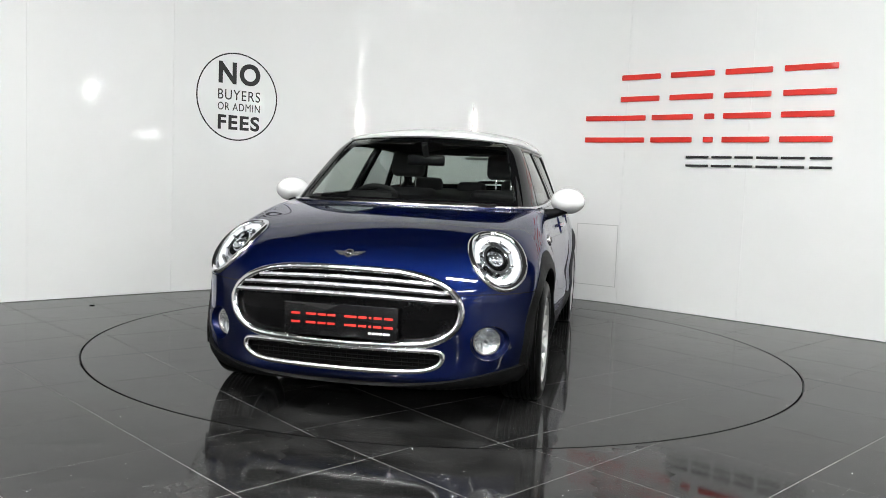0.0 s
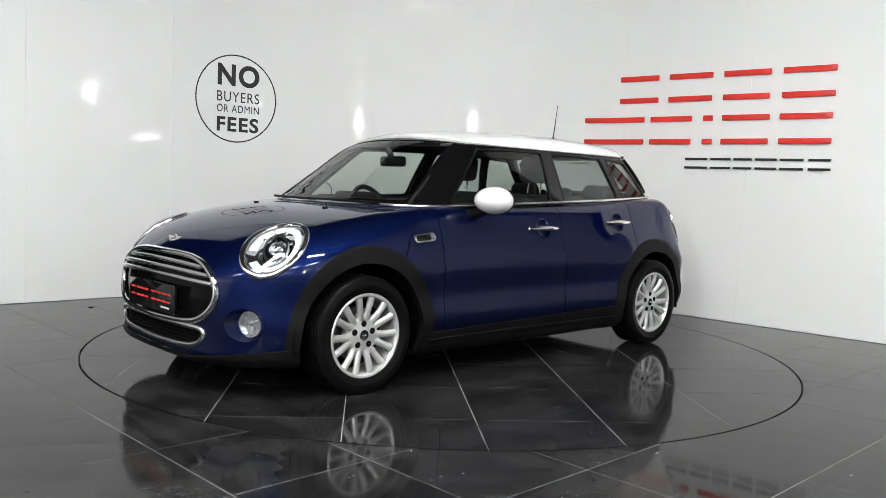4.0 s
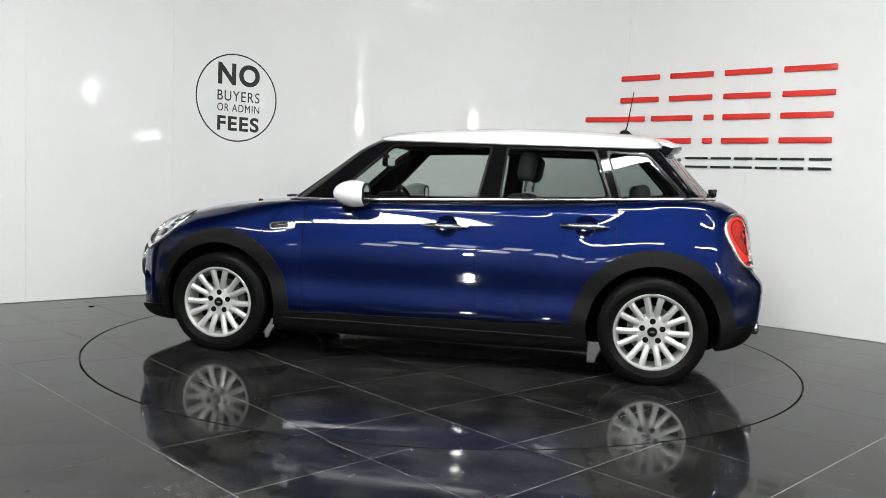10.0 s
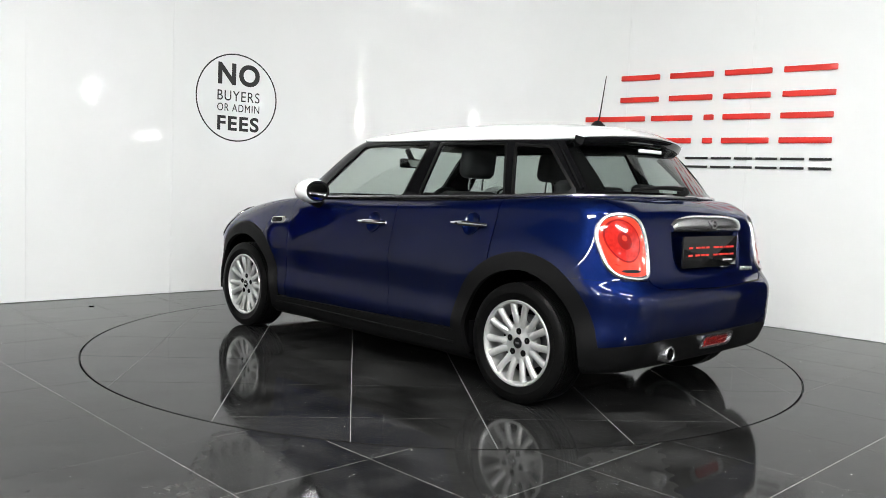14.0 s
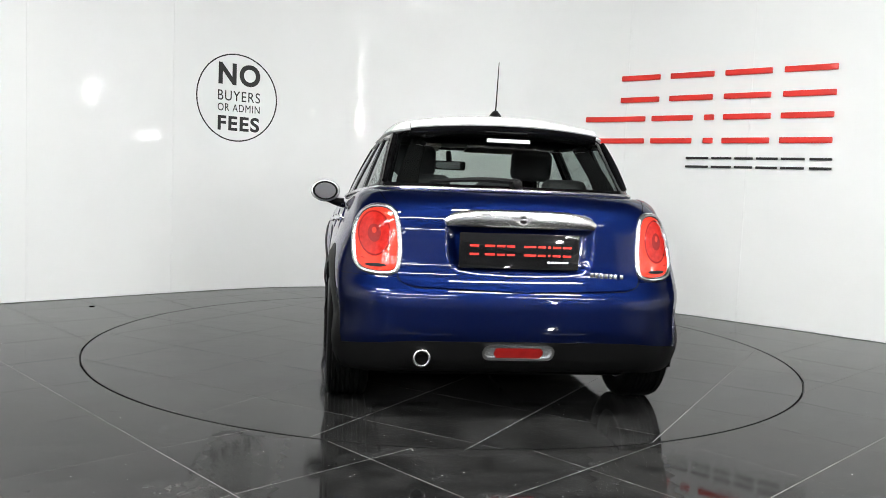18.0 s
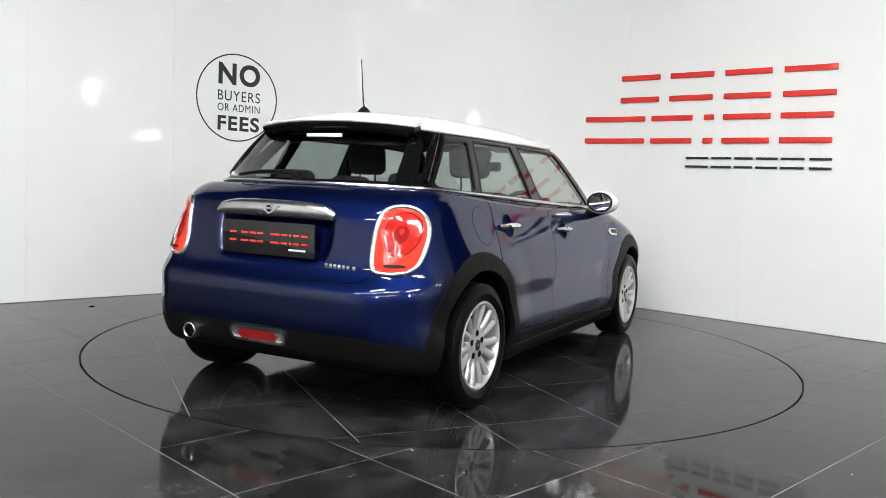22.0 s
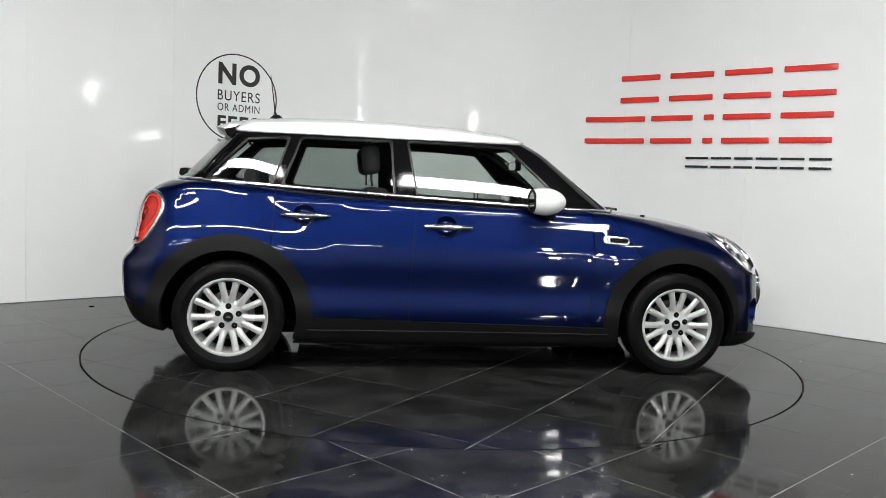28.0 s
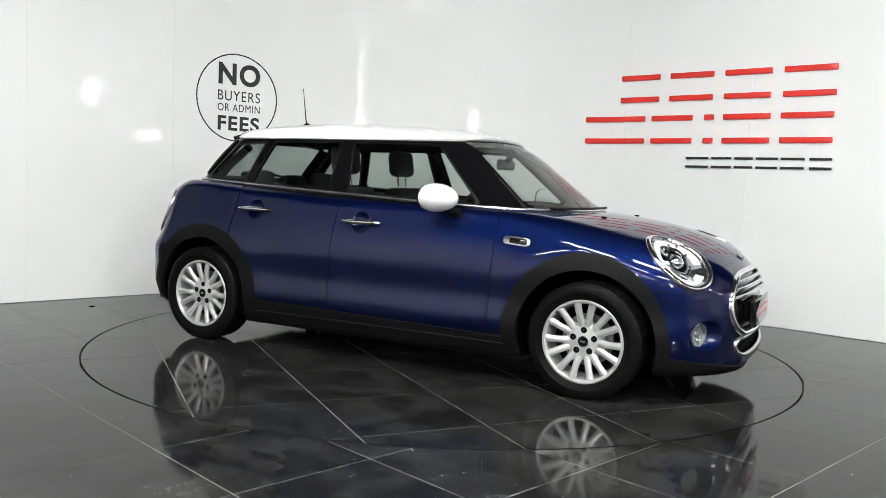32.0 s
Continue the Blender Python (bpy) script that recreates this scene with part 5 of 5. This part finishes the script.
def outline_tube(outline, x_from, radius, lift=0.0, flat=1.0, fine=0.02):
    """A round moulding along an outline in y, z laid on the body from the front (x_from > 0) or the back."""
    pts = []
    n = len(outline)
    for i in range(n):
        (y0, z0), (y1, z1) = outline[i], outline[(i + 1) % n]
        steps = max(1, int(math.hypot(y1 - y0, z1 - z0) / fine))
        for k in range(steps):
            w = k / steps
            p = project(body_f, (x_from, y0 + (y1 - y0) * w, z0 + (z1 - z0) * w), (-math.copysign(1, x_from), 0, 0))
            if p is not None:
                pts.append(p + normals_of(body_f, p[None])[0] * lift)
    q = np.array(pts)
    for _ in range(3):
        q = 0.5 * q + 0.25 * np.roll(q, 1, 0) + 0.25 * np.roll(q, -1, 0)
    return tube(q.tolist(), radius, 12, True, flat=flat, axis=(1, 0, 0))


def plate_bars(plate, m):
    for x0, x1 in ((-0.135, -0.105), (-0.085, -0.052), (-0.045, -0.018), (-0.012, 0.014), (0.045, 0.085), (0.092, 0.118), (0.126, 0.134), (0.142, 0.168), (0.176, 0.205)):
        for z in (-0.016, 0.022):
            part("print_bar", prism(rounded((x1 - x0) * 1.36, 0.0095, 0.001, 2, (x0 + x1) / 2 * 1.36 - 0.042), 0.0012, m=m @ pose(0, z, 0.001)), M_RED, plate)
    for k in range(6):
        part("print_bar", prism(rounded(0.013, 0.009, 0.001, 2, 0.135 + 0.0165 * k), 0.0012, m=m @ pose(0, -0.045, 0.001)), M_WHITEBAR, plate)


def badge(parent, p, width, n=None):
    n = normals_of(body_f, np.array(p)[None])[0] if n is None else np.array(n)
    q = np.array(p) + n * 0.003
    ob = part("badge", on_body(ellipse_ring(0.017, 0.017, 0.024, 0.024, 0.006), q, n), M_SATIN, parent, "chrome winged emblem")
    part("badge_disc", on_body(prism([(0.018 * math.cos(t), 0.018 * math.sin(t)) for t in np.linspace(0, 2 * math.pi, 20)[:-1]], 0.004), q, n), M_BLACK, ob)
    for s in (1, -1):
        for k in range(3):
            z0, z1, x1 = 0.011 - 0.009 * k, 0.004 - 0.009 * k, width / 2 - 0.012 * k
            part("wing", on_body(prism([(s * 0.024, z1), (s * 0.024, z0), (s * x1, z0 + 0.003), (s * (x1 - 0.006), z1 + 0.003)], 0.005), q, n), M_SATIN, ob)
    part("badge_bar", on_body(box(0.036, 0.009, 0.008, (0, 0, 0.004), 0.001), q, n), M_SATIN, ob)


def build_sides(car):
    for s in (1, -1):
        # indicator grille
        p = project(body_f, (0.892, s * 2, 0.783), (0, -s, 0))
        n = normals_of(body_f, p[None])[0]
        ring = part("side_vent", on_body(prism(rounded(0.158, 0.050, 0.0235, 7), 0.013, bevel=0.005), p + n * -0.003, n, s * 4), M_SATIN, car, "chrome-ringed side vent")
        part("vent_back", on_body(prism(rounded(0.108, 0.031, 0.0135, 6, -s * 0.013), 0.004, bevel=0.001), p + n * 0.0085, n, s * 4), M_BLACK, ring, "black slotted insert")
        for k in (-1, 0, 1):
            part("vent_slat", on_body(box(0.084, 0.0022, 0.003, (-s * 0.013, k * 0.0082, 0.0135)), p, n, s * 4), M_PLASTIC, ring)
        # door mirror
        stalk = part("door_mirror", tube([(0.50, s * 0.735, 0.905), (0.49, s * 0.80, 0.918), (0.475, s * 0.86, 0.945)], [0.048, 0.036, 0.040], 14, flat=0.75), M_PLASTIC, car, "white-capped oval door mirror on a black foot")
        cap = bmesh.new()
        bmesh.ops.create_uvsphere(cap, u_segments=32, v_segments=20, radius=1)
        for v in cap.verts:
            x, y, z = v.co
            x = x * 0.130 if x > 0 else -0.062 * min(1.0, -x / 0.55)
            v.co = (0.430 + x, s * 0.872 + y * 0.102, 0.993 + z * 0.078)
        part("cap", cap, M_WHITE, stalk, "white mirror cap")
        part("housing", on_body(ellipse_ring(0.072, 0.054, 0.085, 0.065, 0.010), (0.371, s * 0.872, 0.993), (-1, 0, 0)), M_PLASTIC, stalk)
        part("mirror_glass", on_body(prism([(0.073 * math.cos(t), 0.055 * math.sin(t)) for t in np.linspace(0, 2 * math.pi, 33)[:-1]], 0.004), (0.3685, s * 0.872, 0.993), (-1, 0, 0)), M_MIRROR, stalk, "mirror glass")
    # fuel flap on the right
    disc = lambda r: (lambda x, y, z: np.hypot(x + 1.20, z - 0.872) - r)
    flap = cut_panel("fuel_flap", SIDE[-1], [disc(0.090)], M_PAINT, car, "round blue fuel flap", 0.0016, 0.004)
    cut_panel("flap_gap", SIDE[-1], [disc(0.0935), away(disc(0.089))], M_GAP, flap, "", 0.0008, 0.0)


def build_rear(car, hatch):
    for s in (1, -1):
        tail = [(s * y, z) for y, z in TAIL]
        sheet = sub(SIDE[s], lambda x, y, z: x < -1.3)
        lamp = part("tail_lamp", outline_tube(tail, -2.6, 0.0125, 0.002), M_SATIN, car, "upright red tail lamp in a chrome bezel")
        cut_panel("tail_lens", sheet, [face_in(tail, -0.004)], M_LAMP_GLOW, lamp, "lit orange-red lens", 0.004, 0.01)
        c = (s * 0.652, 0.838)

        def patch(name, r0, r1, lift, mat, label, size=(0.068, 0.098), at=c):
            """An oval band laid on the lamp's lens."""
            V, F, m = [], [], 30
            for r in np.linspace(r0, r1, 3):
                for k in range(m):
                    t = 2 * math.pi * k / m
                    p = project(body_f, (-2.6, at[0] + size[0] * r * math.cos(t), at[1] + size[1] * r * math.sin(t)), (1, 0, 0))
                    V.append(p + normals_of(body_f, p[None])[0] * lift)
            F = [[i * m + k, i * m + (k + 1) % m, (i + 1) * m + (k + 1) % m, (i + 1) * m + k] for i in range(2) for k in range(m)]
            part(name, mesh_from(name, V, F, mat), mat, lamp, label)
        patch("inner_lens", 0.02, 1.02, 0.0056, M_LAMP_MID, "deep red inner lens")
        patch("dark_ring", 0.93, 1.0, 0.0062, M_LAMP_RED, "dark red ring")
        patch("lamp_eye", 0.02, 0.40, 0.0066, M_LAMP_RED, "dark red bulb cover")
        patch("bulb", 0.02, 0.13, 0.0078, M_LAMP_GLOW, "small lit bulb", at=(c[0], c[1] + 0.012))
        patch("reverse_lens", 0.02, 1.0, 0.0066, M_TRIM, "dim reversing lens", (0.046, 0.008), (c[0] - s * 0.006, 0.700))
        cut_panel("lens_rib", sheet, [lambda x, y, z: np.abs(z - 0.728) - 0.003, lambda x, y, z: np.abs(y - c[0]) - 0.078], M_LAMP_RED, lamp, "", 0.006, 0.003)
    # plate recess, plate, handle bar
    gy, gz = np.meshgrid(np.linspace(-0.36, 0.36, 97), np.linspace(0.655, 0.915, 41))
    P = np.stack((0 * gy, gy, gz), -1).reshape(-1, 3)
    lo, hi = np.full(len(P), -2.4), np.full(len(P), -1.5)
    for _ in range(30):
        P[:, 0] = (lo + hi) / 2
        inside = body_f(P) < 0
        lo, hi = np.where(inside, lo, P[:, 0]), np.where(inside, P[:, 0], hi)
    F = [[r * 97 + k, r * 97 + k + 1, (r + 1) * 97 + k + 1, (r + 1) * 97 + k] for r in range(40) for k in range(96)]
    V, N, F = clip(P, P * 0, F, polygon_field(P[:, 1], P[:, 2], RECESS))
    d = np.clip(-polygon_field(V[:, 1], V[:, 2], RECESS) / 0.06, 0, 1)
    V = V + np.stack((0.030 * d * d * (3 - 2 * d), 0 * d, 0 * d), -1)
    part("plate_recess", mesh_from("plate_recess", V, F, M_PAINT), M_PAINT, hatch, "blue scoop behind the plate")
    part("plate_mount", box(0.05, 0.40, 0.10, (-1.818, 0.014, 0.782), 0.006), M_PLASTIC, hatch)
    spread = np.linspace(-1, 1, 21)
    bar_rad = [0.0165 + 0.0100 * (1 - k ** 4) if abs(k) < 0.99 else 0.012 for k in spread]
    bar_pts = [(-1.826 + 0.10 * (0.3415 * k) ** 2, 0.0035 + 0.3415 * k, 0.880 + 1.6 * r) for k, r in zip(spread, bar_rad)]
    bm = tube(bar_pts, bar_rad, 18, flat=1.6)
    part("handle_bar", bm, M_SATIN, hatch, "wide chrome tailgate handle bar")
    plate = part("rear_plate", prism(rounded(0.545, 0.158, 0.008, 3), 0.010, m=pose(-1.842, 0.014, 0.782, 90, 0, -90), bevel=0.002), M_PLATE, hatch, "black show plate with red and white print bars")
    plate_bars(plate, pose(-1.852, 0.014, 0.782, 90, 0, -90))
    badge(hatch, (-1.8485, 0.004, 0.922), 0.115, (-1.0, 0.0, 0.0))
    for k in range(7):
        y = -0.325 - 0.0225 * k - (0.008 if k == 6 else 0)
        p = project(body_f, (-2.6, y, 0.683 - 0.001 * k), (1, 0, 0))
        part("badge_bar", box(0.004, 0.017, 0.024, (p[0] - 0.002, y, p[2]), 0.0015), M_SATIN, hatch, "small chrome badge bar")
    # exhaust and fog lamp
    pipe = part("exhaust", lathe([(0.029, 0.002), (0.034, -0.003), (0.039, 0.0), (0.041, 0.006), (0.041, 0.10), (0.029, 0.10)], 32, "z", m=pose(-1.905, 0.44, 0.308, 0, 90, 0)), M_SATIN, car, "round chrome exhaust tip")
    part("bore", lathe([(0.001, 0.03), (0.0335, 0.03)], 24, "z", m=pose(-1.905, 0.44, 0.308, 0, 90, 0)), M_GAP, pipe)
    frame_o = [(y + 0.012, z) for y, z in rounded(0.325, 0.072, 0.034, 8, 0, 0.342)]
    fog_sheet = sub(REAR, lambda x, y, z: x < -1.5)
    fog = cut_panel("rear_fog_lamp", fog_sheet, [face_in(frame_o), face_out(frame_o, -0.012)], M_SATIN, car, "red rear fog lamp in a chrome frame", 0.014, 0.02)
    cut_panel("fog_lens", fog_sheet, [face_in([(y + 0.012, z) for y, z in rounded(0.222, 0.050, 0.0245, 8, 0, 0.342)])], M_LAMP_RED, fog, "red lens", 0.012, 0.02)
    cut_panel("fog_back", fog_sheet, [face_in(frame_o, -0.01)], M_REFLECT, fog, "", 0.006, 0.01)


def build_underside(car):
    part("underbody", box(3.3, 1.18, 0.08, (0, 0, 0.215), 0.03), M_GAP, car, "dark underbody")
    for s in (1, -1):
        for ax, d in ((1, -1), (-1, 1)):
            part("mud_flap", box(0.02, 0.30, 0.17, (ax * AXLE + d * 0.395, s * 0.62, 0.265), 0.008), M_PLASTIC, car)


def build_interior(car):
    for s in (1, -1):
        seat = part("front_seat", box(0.13, 0.46, 0.52, (-0.42, s * 0.355, 0.775), 0.05, Matrix.Rotation(radians(-14), 4, "Y"), 4), M_FABRIC, car, "black cloth front seat")
        part("head_restraint", box(0.10, 0.25, 0.185, (-0.515, s * 0.355, 1.20), 0.045, Matrix.Rotation(radians(-8), 4, "Y"), 4), M_FABRIC, seat)
        for d in (-0.055, 0.055):
            part("restraint_post", tube([(-0.50, s * 0.355 + d, 1.04), (-0.51, s * 0.355 + d, 1.13)], 0.006, 8), M_CHROME, seat)
    bench = part("rear_bench", box(0.14, 1.12, 0.42, (-1.17, 0, 0.80), 0.05, Matrix.Rotation(radians(-14), 4, "Y"), 4), M_FABRIC, car, "black cloth rear bench")
    for y in (-0.36, 0.0, 0.36):
        part("head_restraint", box(0.09, 0.24, 0.12, (-1.21, y, 1.055 if y else 1.03), 0.045, None, 4), M_FABRIC, bench)
    dash = part("dashboard", box(0.42, 1.30, 0.16, (0.70, 0, 0.885), 0.06, None, 4), M_TRIM, car, "dark dashboard")
    part("binnacle", box(0.16, 0.30, 0.10, (0.50, -0.32, 0.955), 0.035, None, 3), M_TRIM, dash)
    ring = [(0.37 + 0.07 * math.sin(t), -0.32 + 0.185 * math.cos(t), 0.865 + 0.172 * math.sin(t)) for t in np.linspace(0, 2 * math.pi, 33)[:-1]]
    ring = [(0.37 + (z - 0.865) * 0.42, y, z) for _, y, z in ring]
    wheel = part("steering_wheel", tube(ring, 0.016, 10, True), M_TRIM, car, "dark steering wheel")
    part("wheel_boss", box(0.05, 0.12, 0.10, (0.39, -0.32, 0.865), 0.03, None, 3), M_TRIM, wheel)
    for dy, dz in ((-0.14, 0.0), (0.14, 0.0), (0.0, -0.12)):
        part("wheel_spoke", tube([(0.385, -0.32, 0.865), (0.37 + dz * 0.42, -0.32 + dy * 1.25, 0.865 + dz * 1.3)], 0.014, 8), M_TRIM, wheel)
    rvm = part("cabin_mirror", box(0.035, 0.235, 0.065, (0.46, 0, 1.205), 0.016, None, 3), M_BLACK, car, "oval interior mirror")
    part("mirror_face", prism(rounded(0.20, 0.048, 0.022, 5), 0.003, m=pose(0.4425, 0, 1.205, 90, 0, -90)), M_MIRROR, rvm)
    part("mirror_stem", tube([(0.47, 0, 1.23), (0.52, 0, 1.30)], 0.02, 10), M_TRIM, rvm)
    for s in (1, -1):
        part("sun_visor", box(0.16, 0.38, 0.018, (0.34, s * 0.28, 1.325), 0.006, Matrix.Rotation(radians(12), 4, "Y")), M_CREAM, car)
        part("pillar_trim", tube([(0.86, s * 0.635, 0.95), (0.62, s * 0.565, 1.14), (0.36, s * 0.50, 1.30)], 0.016, 8), M_TRIM, car)
        part("rear_pillar_trim", tube([(-1.50, s * 0.50, 1.03), (-1.40, s * 0.47, 1.14), (-1.26, s * 0.42, 1.27)], [0.058, 0.050, 0.040], 12, flat=0.6), M_GAP, car)
        part("door_card", box(1.5, 0.03, 0.12, (-0.2, s * 0.68, 0.915), 0.012), M_TRIM, car)


def build_car():
    car = empty("car", "deep blue five-door hatchback with a white roof and black wheel arches", "car")
    bonnet, hatch = build_panels(car)
    build_cabin(car)
    build_front(car)
    build_sides(car)
    build_rear(car, hatch)
    build_interior(car)
    build_underside(car)
    for s in (1, -1):
        build_headlamp(car, s)
        for ax in (1, -1):
            build_liner(car, ax * AXLE, s)
            build_wheel(car, ax * AXLE, s)
    return car


build_walls()
build_floor()
build_tyre_marks()
build_debris()
TABLE = build_turntable()
build_signs()
build_lights()
CAR = build_car()


def motions():
    heading = spline(list(HEADING), list(HEADING.values()))
    rows = [(t, float(heading(t))) for t in range(0, 33, 2)]
    walk(TABLE, [(t, pose(0, 0, 0, 0, 0, h)) for t, h in rows])
    walk(CAR, [(t, pose(0, 0, 0, 0, 0, h) @ pose(CAR_X, CAR_Y, 0)) for t, h in rows])


motions()
